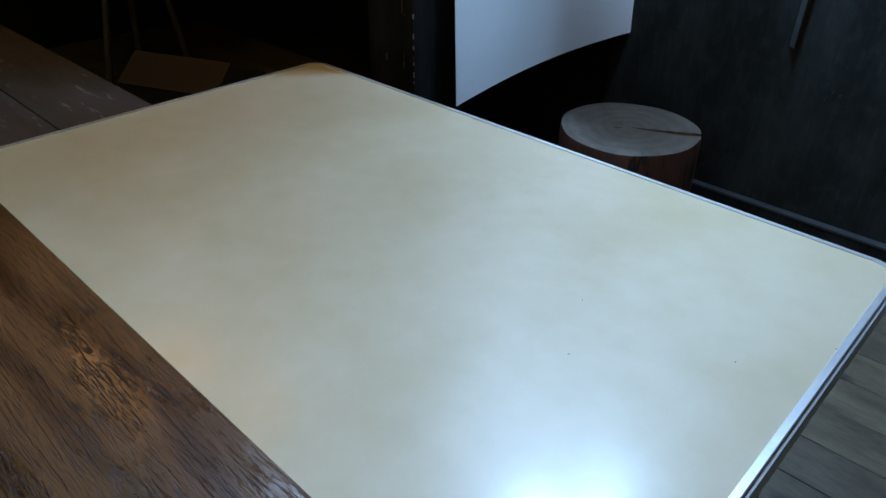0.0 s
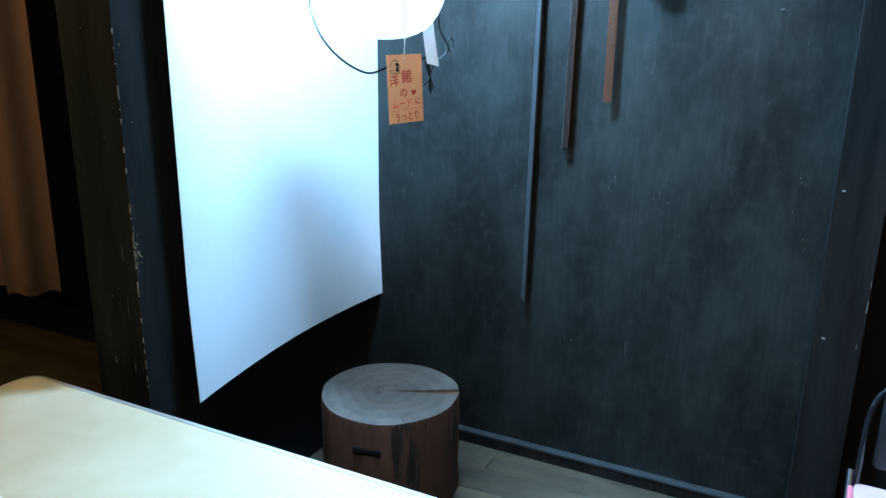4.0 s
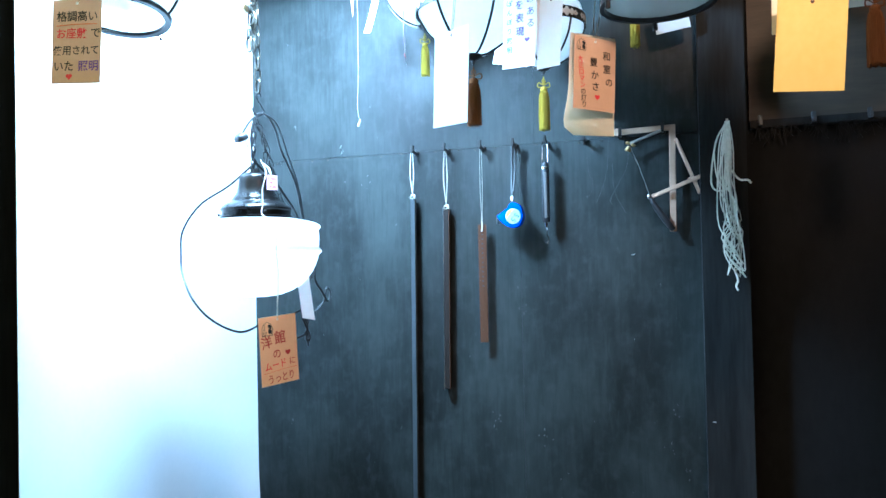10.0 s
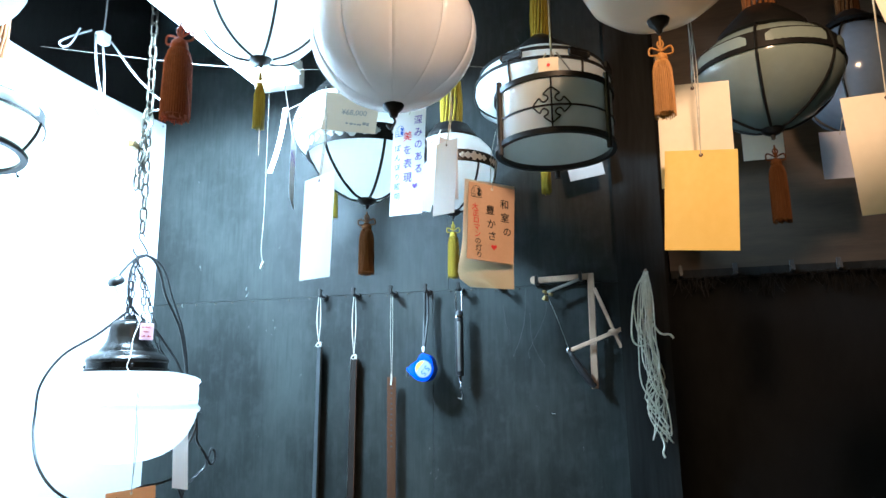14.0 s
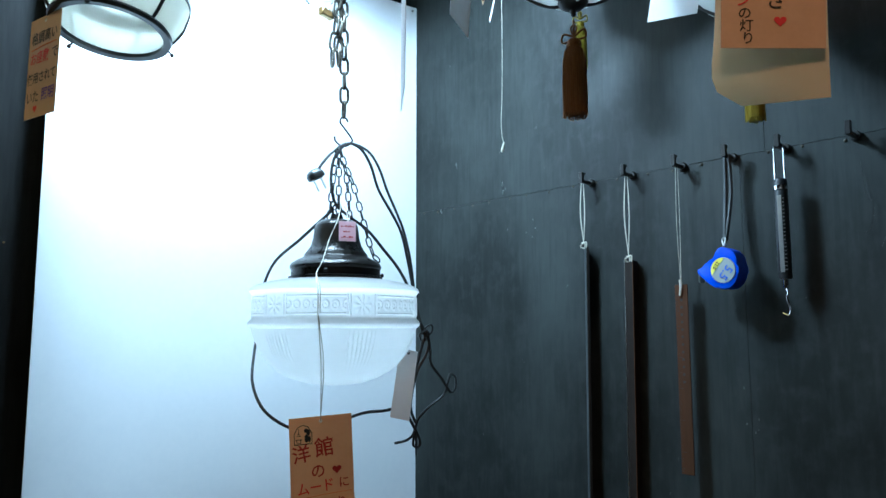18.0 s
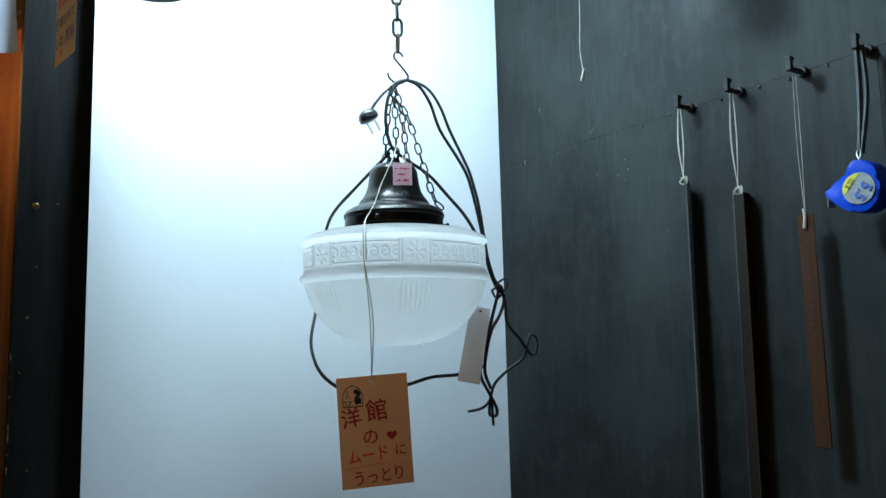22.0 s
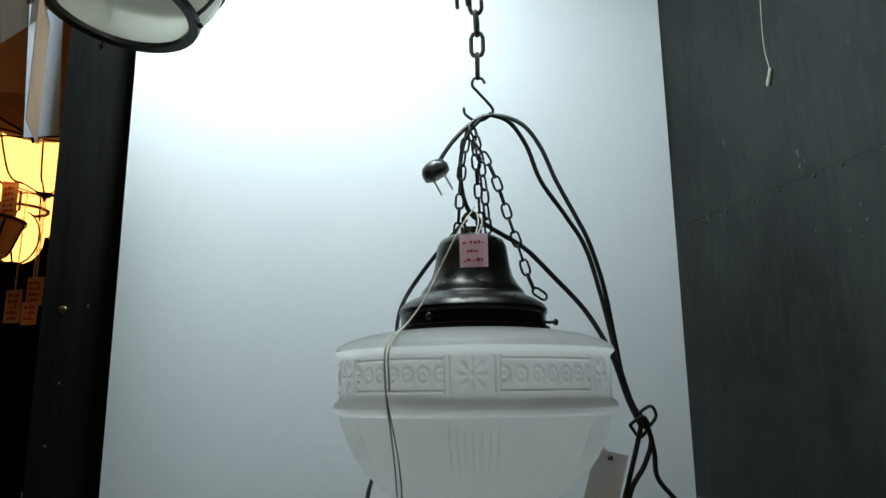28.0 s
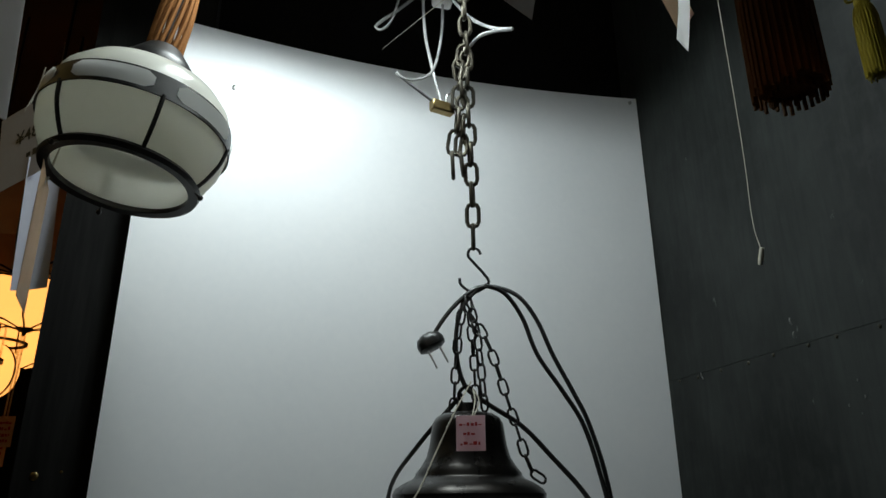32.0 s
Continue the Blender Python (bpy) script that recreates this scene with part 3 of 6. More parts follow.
def chain(name, points, length, width, wire, label, mat=CHAINMETAL, pull=0.72):
    """Links along a line, each a part."""
    line = smooth_line(points, 12)
    e = thing(name, points[0], label, "chain")
    data = link_mesh(length, width, wire, mat=mat)
    gone, k, last = 0.0, 0, line[0]
    step = length - 3.2 * wire
    for a, b in zip(line, line[1:]):
        gone += (b - a).length
        while gone >= step:
            gone -= step
            at, way = b - (b - a).normalized() * gone, (b - a).normalized()
            q = way.to_track_quat("Z", "Y").to_matrix().to_4x4()
            share("link", data, e, e.matrix_world.inverted() @ (Matrix.Translation(at) @ q @ pose(0, 0, 0, 0, 0, (90 if k % 2 else 0) + random.uniform(-14, 14))))
            k += 1
    return e


def tassel(parent, x, y, z, length, width, mat, label="", cord=0.02):
    """A silk tassel with a looped knot; z is its upper end."""
    bm = tube([(x, y, z), (x, y, z - cord)], 0.0014, 6, smooth=False)
    for s in (-1, 1):
        tube([(x, y, z - cord), (x + s * width * 0.5, y, z - cord + 0.006), (x + s * width * 0.55, y, z - cord - 0.004), (x, y, z - cord - 0.004)], 0.0013, 5, bm, 4)
    tube([(x, y, z - cord), (x - width * 0.15, y, z - cord + 0.010), (x, y, z - cord + 0.014), (x + width * 0.15, y, z - cord + 0.010), (x, y, z - cord)], 0.0012, 5, bm, 3)
    ball(width * 0.34, (x, y, z - cord - 0.010), (1, 1, 1.0), bm, 10)
    top = z - cord - 0.014
    n = max(16, int(width / 0.0008))
    for i in range(n):
        a = 2 * math.pi * i / n
        for k, rr in ((0, 0.5), (1, 0.3)):
            r = width * rr
            l = length * random.uniform(0.97, 1.03)
            tube([(x + 0.5 * r * math.cos(a), y + 0.5 * r * math.sin(a), top + 0.002), (x + 0.95 * r * math.cos(a), y + 0.95 * r * math.sin(a), top - length * 0.18),
                  (x + 1.02 * r * math.cos(a), y + 1.02 * r * math.sin(a), top - l)], 0.0008, 4, bm, 2)
    lathe([(0.0, top), (width * 0.24, top - 0.004), (width * 0.42, top - length * 0.2), (width * 0.44, top - length * 0.96), (0.0, top - length * 0.96)], 14, bm)
    return part("tassel", bm, mat, parent, label)


def cords(parent, z0, z1, r0, mat, n=16):
    """The twisted cords by which a lantern hangs."""
    for i in range(n):
        a = 2 * math.pi * i / n
        bm = tube([(r0 * math.cos(a), r0 * math.sin(a), z0), (r0 * 1.05 * math.cos(a + 0.25), r0 * 1.05 * math.sin(a + 0.25), (z0 + z1) / 2),
              (r0 * 0.9 * math.cos(a + 0.4), r0 * 0.9 * math.sin(a + 0.4), z1)], 0.0028, 6)
        part("hanging_cord", bm, mat, parent)


def rib(profile, a, r):
    """A thin strap along a lathe profile at the angle a."""
    return tube([((q + r * 0.4) * math.cos(a), (q + r * 0.4) * math.sin(a), z) for q, z in profile], r, 6, steps=4)


def band_with_plates(parent, r, z0, z1, plates, plate_mat, slope=0.0, flowers=False):
    parent = part("band", lathe([(r + 0.0015, z0), (r + 0.003, z0), (r + 0.003 - slope, z1), (r + 0.0015 - slope, z1), (r + 0.0015, z0)], 64), IRON, parent)
    for i in range(plates):
        a = 2 * math.pi * (i + 0.5) / plates
        bm = bmesh.new()
        mid, half = (z0 + z1) / 2, (z1 - z0) / 2
        wide = 2 * math.pi / plates * (0.30 if flowers else 0.39)
        spots = [(0, 0.62), (-0.55, 0.5), (0.55, 0.5), (-1, 0.42), (1, 0.42)] if not flowers else [(0, 0.45), (-0.5, 0.4), (0.5, 0.4), (-1.0, 0.3), (1.0, 0.3)]
        if not flowers:
            n = 10
            v = []
            for j in range(n + 1):
                u = a + wide * (2 * j / n - 1)
                hh = half * (0.72 if 0 < j < n else 0.34)
                v.append([bm.verts.new(((r + 0.0042 - slope * 0.5) * math.cos(u), (r + 0.0042 - slope * 0.5) * math.sin(u), mid + s * hh)) for s in (-1, 1)])
            for p, q in zip(v, v[1:]):
                bm.faces.new((p[0], q[0], q[1], p[1]))
        else:
            for q, h, star in ((0, 0.40, True), (-0.62, 0.34, False), (0.62, 0.34, False), (-1.12, 0.26, False), (1.12, 0.26, False)):
                u = a + wide * q
                m = Matrix.Translation(((r + 0.0030) * math.cos(u), (r + 0.0030) * math.sin(u), mid)) @ pose(0, 0, 0, 0, 0, math.degrees(u))
                for dy, dz in ((0, 0.40), (0, -0.40), (0.44, 0), (-0.44, 0)) if star else ((0, 0.26), (0, -0.26), (0.34 * (1 if q > 0 else -1), 0)):
                    own = bmesh.new()
                    bmesh.ops.create_uvsphere(own, u_segments=10, v_segments=6, radius=half * h * 1.12,
                                              matrix=m @ Matrix.Translation((0, dy * half, dz * half)) @ Matrix.Diagonal((0.10, 1, 0.9, 1)))
                    part("inlay_petal", own, plate_mat, parent)
        if flowers:
            bm.free()
        else:
            part("band_inlay", bm, plate_mat, parent)


# ---- structure ----


def wall(name, dims, mat, label, category="wall"):
    dims = (*dims[:2], -0.06 if dims[2] == 0 else dims[2], *dims[3:])
    return whole(name, block(*dims), mat, label, category, "structure")


wall_back = wall("wall_back", (-1.42, 1.785, 0, 2.2, 1.92, 2.45), BLACKWALL, "black painted back wall of the shop corner")
wall("wall_left", (-1.46, 1.03, 0, -1.345, 1.785, 2.45), BLACKWALL, "black side wall behind the white paper sheet")
wall("wall_far", (-3.9, 2.0, 0, -1.46, 2.12, 2.45), BLACKWALL, "dark far wall of the neighbouring lamp room")
wall("wall_west", (-4.02, -2.6, 0, -3.9, 2.12, 2.45), BLACKWALL, "dark side wall of the neighbouring lamp room")
wall("wall_south", (-3.9, -2.72, 0, 2.2, -2.6, 2.45), BROWNWALL, "dark brown wall behind the visitor")
wall("wall_east", (2.2, -2.72, 0, 2.32, 1.92, 2.45), BROWNWALL, "dark brown side wall of the shop")
wall("ceiling", (-4.02, -2.72, 2.45, 2.32, 2.12, 2.55), CEIL, "black ceiling over the lamp shop", "ceiling")
wall("pillar_1", (-1.445, 0.865, 0, -1.300, 1.03, 2.45), PILLAR, "black timber pillar with chipped edges", "pillar")
wall("pillar_2", (-0.079, 1.722, 0, 0.022, 1.785, 2.45), PILLAR, "slim black timber pillar on the back wall", "pillar")
wall("trim", (0.034, 1.752, 1.548, 2.2, 1.785, 1.566), PILLAR, "thin dark rail with hooks along the wall", "rail")
wall("board_upper", (0.034, 1.770, 1.566, 2.2, 1.785, 2.45), BROWNWALL, "dark brown boarded wall above the rail", "wall")
for x0, x1 in ((-1.345, -0.079), (0.022, 2.2)):
    wall("baseboard", (x0, 1.742, 0, x1, 1.785, 0.030), PILLAR, "low black skirting at the foot of the wall", "baseboard")
    wall("baseboard_edge", (x0, 1.740, 0.030, x1, 1.785, 0.036), GREYPAINT, "grey metal edge on top of the skirting", "baseboard")

# plywood panels of the back wall, with open joints
for x0, x1, z0, z1, y in ((-1.345, -0.514, 0.036, 1.5505, 1.766), (-0.5136, -0.0775, 0.036, 1.5505, 1.7665), (-1.345, -0.474, 1.5517, 2.45, 1.768), (-0.4736, -0.0775, 1.5517, 2.45, 1.7685),
                          (0.024, 0.70, 0.036, 1.547, 1.772), (0.703, 2.2, 0.036, 1.547, 1.773)):
    part("panel", block(x0, y, z0, x1, 1.785, z1), PANEL if x0 < 0 else BLACKWALL, wall_back)

bm = bmesh.new()
for i in range(22):
    x = -1.27 + i * 0.0535 + random.uniform(-0.008, 0.008)
    ball(0.0026, (x, 1.7655, 1.5465 + random.uniform(-0.002, 0.002)), (1, 0.5, 1), bm, 8)
part("nail_heads", bm, CHAINMETAL, wall_back, "small brass nail heads along the joint")
for x, z, r in ((-1.017, 1.577, 18), (-1.205, 1.541, 4), (-1.016, 1.560, 30), (-0.24, 1.262, 65)):
    part("nail", tube([(0, 0.001, 0), (0.002, -0.004, 0.005), (0.003, -0.005, 0.008)], 0.0008, 5), STEEL, wall_back, place=pose(x, 1.765, z, 0, r, 0))

# paint chips on the pillars
bm = bmesh.new()
for i in range(46):
    z = random.choice((0.50, 0.53, 0.60, 0.64, 0.66, 0.72, 0.77, 0.86, 0.95, 1.05, 1.15)) + random.uniform(-0.04, 0.04)
    q, tall = random.uniform(0.0006, 0.0015), random.choice((0.003, 0.006, 0.010, 0.022)) * random.uniform(0.7, 1.4)
    if i % 3 < 2:
        own = block(-1.3004 - q, 0.8639, z, -1.2992, 0.8646 + q, z + tall)
    elif i % 2:
        x = -1.332 + random.uniform(-0.003, 0.003)
        own = block(x, 0.8643, z, x + q * 0.6, 0.8658, z + tall * 1.2)
    else:
        x = random.uniform(-1.425, -1.32)
        own = block(x, 0.8643, z, x + q * 0.8, 0.8658, z + q * random.uniform(1, 4))
    join(bm, own)
for i in range(34):
    y, z = 0.866 + abs(random.gauss(0, 0.007)), random.gauss(0.765, 0.026)
    join(bm, block(-1.3003, y, z, -1.2995, y + random.uniform(0.0006, 0.0022), z + random.uniform(0.001, 0.005)))
join(bm, block(-1.388, 0.8641, 0.520, -1.3855, 0.8658, 0.534))
part("paint_chips", bm, PALEWOOD, bpy.data.objects["pillar_1"], "bare wood where black paint has chipped")
bm = bmesh.new()
for x, z, w, h in ((0.0195, 0.60, 0.0015, 0.028), (0.0195, 0.66, 0.001, 0.018), (-0.060, 0.522, 0.008, 0.005), (-0.066, 0.872, 0.007, 0.003), (0.012, 0.51, 0.001, 0.012)):
    join(bm, block(x, 1.7208, z, x + w, 1.7225, z + h))
part("paint_chips", bm, CLEARCORD, bpy.data.objects["pillar_2"], "small pale scuffs on the black paint")
bm = bmesh.new()
for x, z, n in ((-0.591, 0.843, 7), (-0.467, 0.81, 7), (-0.512, 1.132, 4), (-0.152, 0.885, 5), (-0.161, 0.794, 4), (-0.128, 0.736, 4), (-0.691, 0.383, 6), (-0.417, 0.686, 3), (-0.932, 1.469, 4)):
    for i in range(n):
        px, pz = x + random.gauss(0, 0.009), z + random.gauss(0, 0.014)
        q = random.uniform(0.0008, 0.0022)
        join(bm, block(px, 1.7652, pz, px + q, 1.7668, pz + q * random.uniform(0.8, 3.5)))
join(bm, block(-0.517, 1.7652, 0.37, -0.5158, 1.7668, 0.41))
part("paint_nicks", bm, NICK, wall_back, "small pale nicks in the black paint")
bm = bmesh.new()
for y, z, r in ((0.889, 1.407, 0.0052), (0.893, 1.315, 0.0017), (0.884, 1.24, 0.0021), (0.876, 1.16, 0.0018), (0.918, 1.412, 0.0018), (0.89, 1.02, 0.0014)):
    ball(r, (-1.2998, y, z), (0.35, 1, 1), bm, 10)
part("screw_heads", bm, BRASS, bpy.data.objects["pillar_1"], "rusty screw heads in the pillar")

floor = whole("floor", block(-3.9, -2.6, -0.06, 2.2, 2.0, -0.012), PILLAR, "worn grey-brown floorboards with dark knots", "floor", "structure")

# ---- the white sheet ----


def backdrop_sheet():
    bm = bmesh.new()
    ny, nz = 24, 20
    g = []
    for j in range(nz + 1):
        v = j / nz
        row = []
        for i in range(ny + 1):
            u = i / ny
            sag = 0.036 * math.sin(math.pi * u) ** 0.9 * (1 - 0.25 * (1 - v))
            lift = 0.010 * max(0, 0.14 - v) / 0.14
            z0 = 0.418 + 0.010 * u + 0.006 * math.sin(math.pi * u)
            row.append(bm.verts.new((-1.265 - 0.030 * u - sag + lift, 0.957 + 0.809 * u, z0 + (2.066 - z0) * v)))
        g.append(row)
    for j in range(nz):
        for i in range(ny):
            bm.faces.new((g[j][i], g[j][i + 1], g[j + 1][i + 1], g[j + 1][i]))
    bm.normal_update()
    bmesh.ops.solidify(bm, geom=bm.faces[:], thickness=0.0015)
    o = whole("paper_sheet", bm, PAPER, "large white paper backdrop sheet pinned up and bowed", "paper sheet")
    for y, z in ((1.752, 2.055), (0.967, 2.058), (1.069, 1.969)):
        sag = 0.036 * math.sin(math.pi * (y - 0.957) / 0.809) ** 0.9
        part("pin", lathe([(0.0, 0.004), (0.003, 0.003), (0.003, 0), (0.0, -0.001)], 10), STEEL, o, place=pose(-1.263 - sag - 0.03 * (y - 0.957) / 0.809, y, z, 0, 90, 0))
    return o


backdrop_sheet()

# ---- tables ----


def cream_table():
    e = thing("table", (-0.905, 0.39, 0), "cream laminate table with rounded corners and aluminium edge", "table")
    x0, x1, y0, y1, z = -0.613, 0.613, -0.382, 0.380, 0.509

    def slab(inset, za, zb, rad):
        bm = bmesh.new()
        pts = []
        for cx, cy, a in ((x1 - rad, y1 - rad, 0), (x0 + rad, y1 - rad, 90), (x0 + rad, y0 + rad, 180), (x1 - rad, y0 + rad, 270)):
            for i in range(9):
                u = radians(a + 90 * i / 8)
                pts.append((cx + (rad - inset) * math.cos(u), cy + (rad - inset) * math.sin(u)))
        lo, hi = [bm.verts.new((*p, za)) for p in pts], [bm.verts.new((*p, zb)) for p in pts]
        bm.faces.new(hi)
        bm.faces.new(lo[::-1])
        for i in range(len(pts)):
            j = (i + 1) % len(pts)
            bm.faces.new((lo[i], lo[j], hi[j], hi[i]))
        return bm

    part("tabletop", slab(0.005, z - 0.030, z, 0.040), CREAM, e, "glossy cream laminate top")
    rim = []
    rad = 0.040
    for cx, cy, a in ((x1 - rad, y1 - rad, 0), (x0 + rad, y1 - rad, 90), (x0 + rad, y0 + rad, 180), (x1 - rad, y0 + rad, 270)):
        rim += [(cx + (rad - 0.004) * math.cos(radians(a + 90 * i / 8)), cy + (rad - 0.004) * math.sin(radians(a + 90 * i / 8)), z - 0.013) for i in range(9)]
    own = bmesh.new()
    rings = []
    sect = ((-0.0080, 0.0125), (-0.0075, 0.0142), (0.0000, 0.0142), (0.0010, 0.0132), (0.0010, 0.0100), (0.0045, 0.0095), (0.0052, 0.0075), (0.0052, -0.018), (0.0, -0.020), (-0.004, -0.020))
    n = len(rim)
    for i, p in enumerate(rim):
        a, b = Vector(rim[i - 1]), Vector(rim[(i + 1) % n])
        t = (b - a).normalized()
        out = Vector((t.y, -t.x, 0))
        rings.append([own.verts.new(Vector(p) + out * q + Vector((0, 0, h))) for q, h in sect])
    for i in range(n):
        p, q = rings[i], rings[(i + 1) % n]
        for j in range(len(sect)):
            k = (j + 1) % len(sect)
            own.faces.new((p[j], p[k], q[k], q[j]))
    part("edge_band", own, ALU, e, "ribbed aluminium edge band")
    part("apron", block(x0 + 0.05, y0 + 0.05, z - 0.085, x1 - 0.05, y1 - 0.05, z - 0.030, 0.003), OLDWOOD, e)
    part("edging", block(x0 + 0.006, y0 + 0.006, z - 0.062, x1 - 0.006, y1 - 0.006, z - 0.0305, 0.002), OLDWOOD, e, "dark wooden edge under the metal band")
    for sx in (x0 + 0.07, x1 - 0.07):
        for sy in (y0 + 0.07, y1 - 0.07):
            part("leg", lathe([(0.014, 0.0), (0.014, 0.01), (0.012, 0.012), (0.0155, z - 0.08), (0.0155, z - 0.035)], 16, close=True), DARKSTEEL, e, place=Matrix.Translation((sx, sy, 0)))
    for x, y, a in ((0.395, -0.062, 20), (0.530, 0.052, 70), (0.600, 0.150, 60), (0.35, 0.03, 120)):
        part("speck", block(-0.0012, -0.0004, z, 0.0012, 0.0004, z + 0.0003, turn=pose(x, y, 0, 0, 0, a)), INKBLACK, e)
    return e


cream_table()


def plank_table(name, place, w, d, h, thick, planks, mat, label, turn=0.0):
    e = thing(name, place, label, "table", turn=turn)
    step = d / planks
    for i in range(planks):
        part("plank", block(-w / 2 + random.uniform(-0.002, 0.002), -d / 2 + i * step + 0.0008, h - thick, w / 2, -d / 2 + (i + 1) * step - 0.0008, h + random.uniform(-0.0008, 0.0008), 0.004, 2), mat, e)
    part("apron", block(-w / 2 + 0.05, -d / 2 + 0.05, h - thick - 0.07, w / 2 - 0.05, d / 2 - 0.05, h - thick, 0.003), mat, e)
    for sx in (-1, 1):
        for sy in (-1, 1):
            part("leg", block(-0.03, -0.03, 0, 0.03, 0.03, h - thick, 0.004, turn=Matrix.Translation((sx * (w / 2 - 0.08), sy * (d / 2 - 0.08), 0))), mat, e)
    return e


plank_table("table", (-1.10, -0.374, 0), 1.72, 0.79, 0.5165, 0.045, 3, OAK, "brown brushed oak table with bold grain and knots")
plank_table("table", (-2.13, 0.02, 0), 1.20, 0.74, 0.492, 0.05, 4, OLDWOOD, "dark worn plank table with whitish scuffs")

# ---- log stool ----


def log_stool():
    e = thing("log_stool", (-1.066, 1.440, 0), "sawn log stool with a split top and a carved grip", "stool", turn=26)
    R, H = 0.186, 0.28
    seg = 72
    split = 8
    bm = bmesh.new()

    def rim(z, k=1.0):
        ring = []
        for i in range(seg):
            a = 2 * math.pi * i / seg
            r = R * k * (1 + 0.012 * math.sin(3 * a + 0.5) + 0.007 * math.sin(7 * a) + 0.003 * math.sin(17 * a + z * 9))
            ring.append(bm.verts.new((r * math.cos(a), r * math.sin(a), z)))
        return ring

    rings = [rim(0, 1.0), rim(0.05, 0.995), rim(0.15, 1.0), rim(H - 0.012, 1.0), rim(H, 0.985)]
    for p, q in zip(rings, rings[1:]):
        for i in range(seg):
            j = (i + 1) % seg
            bm.faces.new((p[i], p[j], q[j], q[i]))
    part("trunk", bm, BARK, e, "reddish-brown stripped log side")
    bm = bmesh.new()
    # the top, open along a wedge-shaped crack
    gap = 0.080
    ring = []
    for i in range(seg + 1):
        a = gap + (2 * math.pi - 2 * gap) * i / seg
        r = R * 0.985 * (1 + 0.012 * math.sin(3 * a + 0.5) + 0.007 * math.sin(7 * a))
        ring.append(bm.verts.new((r * math.cos(a), r * math.sin(a), H)))
    tip = bm.verts.new((0.004, 0, H))
    mid = bm.verts.new((-0.02, 0.0, H))
    bm.faces.new((tip, ring[0], ring[1]))
    for i in range(1, seg - 1):
        bm.faces.new((mid if seg // 4 < i < 3 * seg // 4 else tip, ring[i], ring[i + 1]))
    bm.faces.new((tip, ring[seg - 1], ring[seg]))
    bm.faces.new((tip, ring[seg // 4 + 1], mid))
    bm.faces.new((tip, mid, ring[3 * seg // 4]))
    low = {}
    for v in (ring[0], tip, ring[seg]):
        low[v] = bm.verts.new((v.co.x, v.co.y, H - 0.05))
    bm.faces.new((ring[0], low[ring[0]], low[tip], tip))
    bm.faces.new((ring[seg], tip, low[tip], low[ring[seg]]))
    part("seat", bm, ENDGRAIN, e, "grey end-grain top with a wedge-shaped crack")
    bm = bmesh.new()
    f = [bm.verts.new(p) for p in ((0.004, 0, H - 0.010), (R * 0.99, -0.0150, H - 0.006), (R * 0.99, 0.0150, H - 0.006))]
    bm.faces.new(f)
    part("crack", bm, CRACKWOOD, e, "brown wood inside the crack")
    for i in range(9):
        a = random.uniform(0.6, 5.7)
        r0 = random.choice((R * 0.85, R * 0.80, 0.02))
        r1 = r0 + random.uniform(0.018, 0.035)
        r1 = min(r1, R * 0.97)
        part("check", block(r0, -0.0006, H, r1, 0.0006, H + 0.0004, turn=pose(0, 0, 0, 0, 0, math.degrees(a))), INKBLACK, e)
    a = -78
    m = pose(0, 0, 0, 0, 0, a - 26)
    # Black block, slightly proud, stands for the shade inside the slot.
    part("grip_hole", block(R - 0.012, -0.038, 0.190, R + 0.0030, 0.038, 0.214, 0.006, 2, turn=m), BLACKWALL, e, "dark block for the shade in the carved grip slot")
    return e


log_stool()

# ---- pendant lamp of milk glass ----
AX = Vector((-1.023, 1.349, 0))


def bump_at(d, w):
    """A soft ridge, one at d = 0 and nothing beyond the half width w."""
    return max(0.0, 1 - (d / w) ** 2)


def relief(a, z):
    """How far the moulded pattern stands out of the glass at an angle and a height, in metres."""
    step = 2 * math.pi / 6
    u = (a - 0.75 + step / 2) % step - step / 2
    x, h = u * 0.1355, (z - 1.3132) * 0.90
    out = 0.0
    if abs(h) < 0.0142:
        r, th = math.hypot(x, h), math.atan2(h, x)
        if r < 0.0150:
            out = max(bump_at(r, 0.0030), bump_at(r - 0.0088, 0.0062) * max(0.0, math.cos(8 * th)) ** 0.5)
        out = max(out, bump_at(abs(x) - 0.0190, 0.0014), bump_at(abs(x) - 0.0235, 0.0012))
        if abs(x) > 0.0235:
            out = max(out, bump_at(abs(h) - 0.0120, 0.0012))
            v = ((abs(x) - 0.0265) / 0.0150 + 0.5) % 1.0 - 0.5
            out = max(out, bump_at(math.hypot(v * 0.0150 / 0.0062, h / 0.0070) - 0.78, 0.26), bump_at(math.hypot(v * 2.9 * 1.2, h / 0.0030), 0.8) * 0.8)
        return 0.0014 * out
    if 1.218 < z < 1.275 and abs(u) < 0.17:
        fade = min(1.0, (1.275 - z) / 0.008, (z - 1.218) / 0.03)
        return 0.0013 * fade * max(0.0, math.cos(u * 2 * math.pi / 0.052)) ** 2
    return 0.0


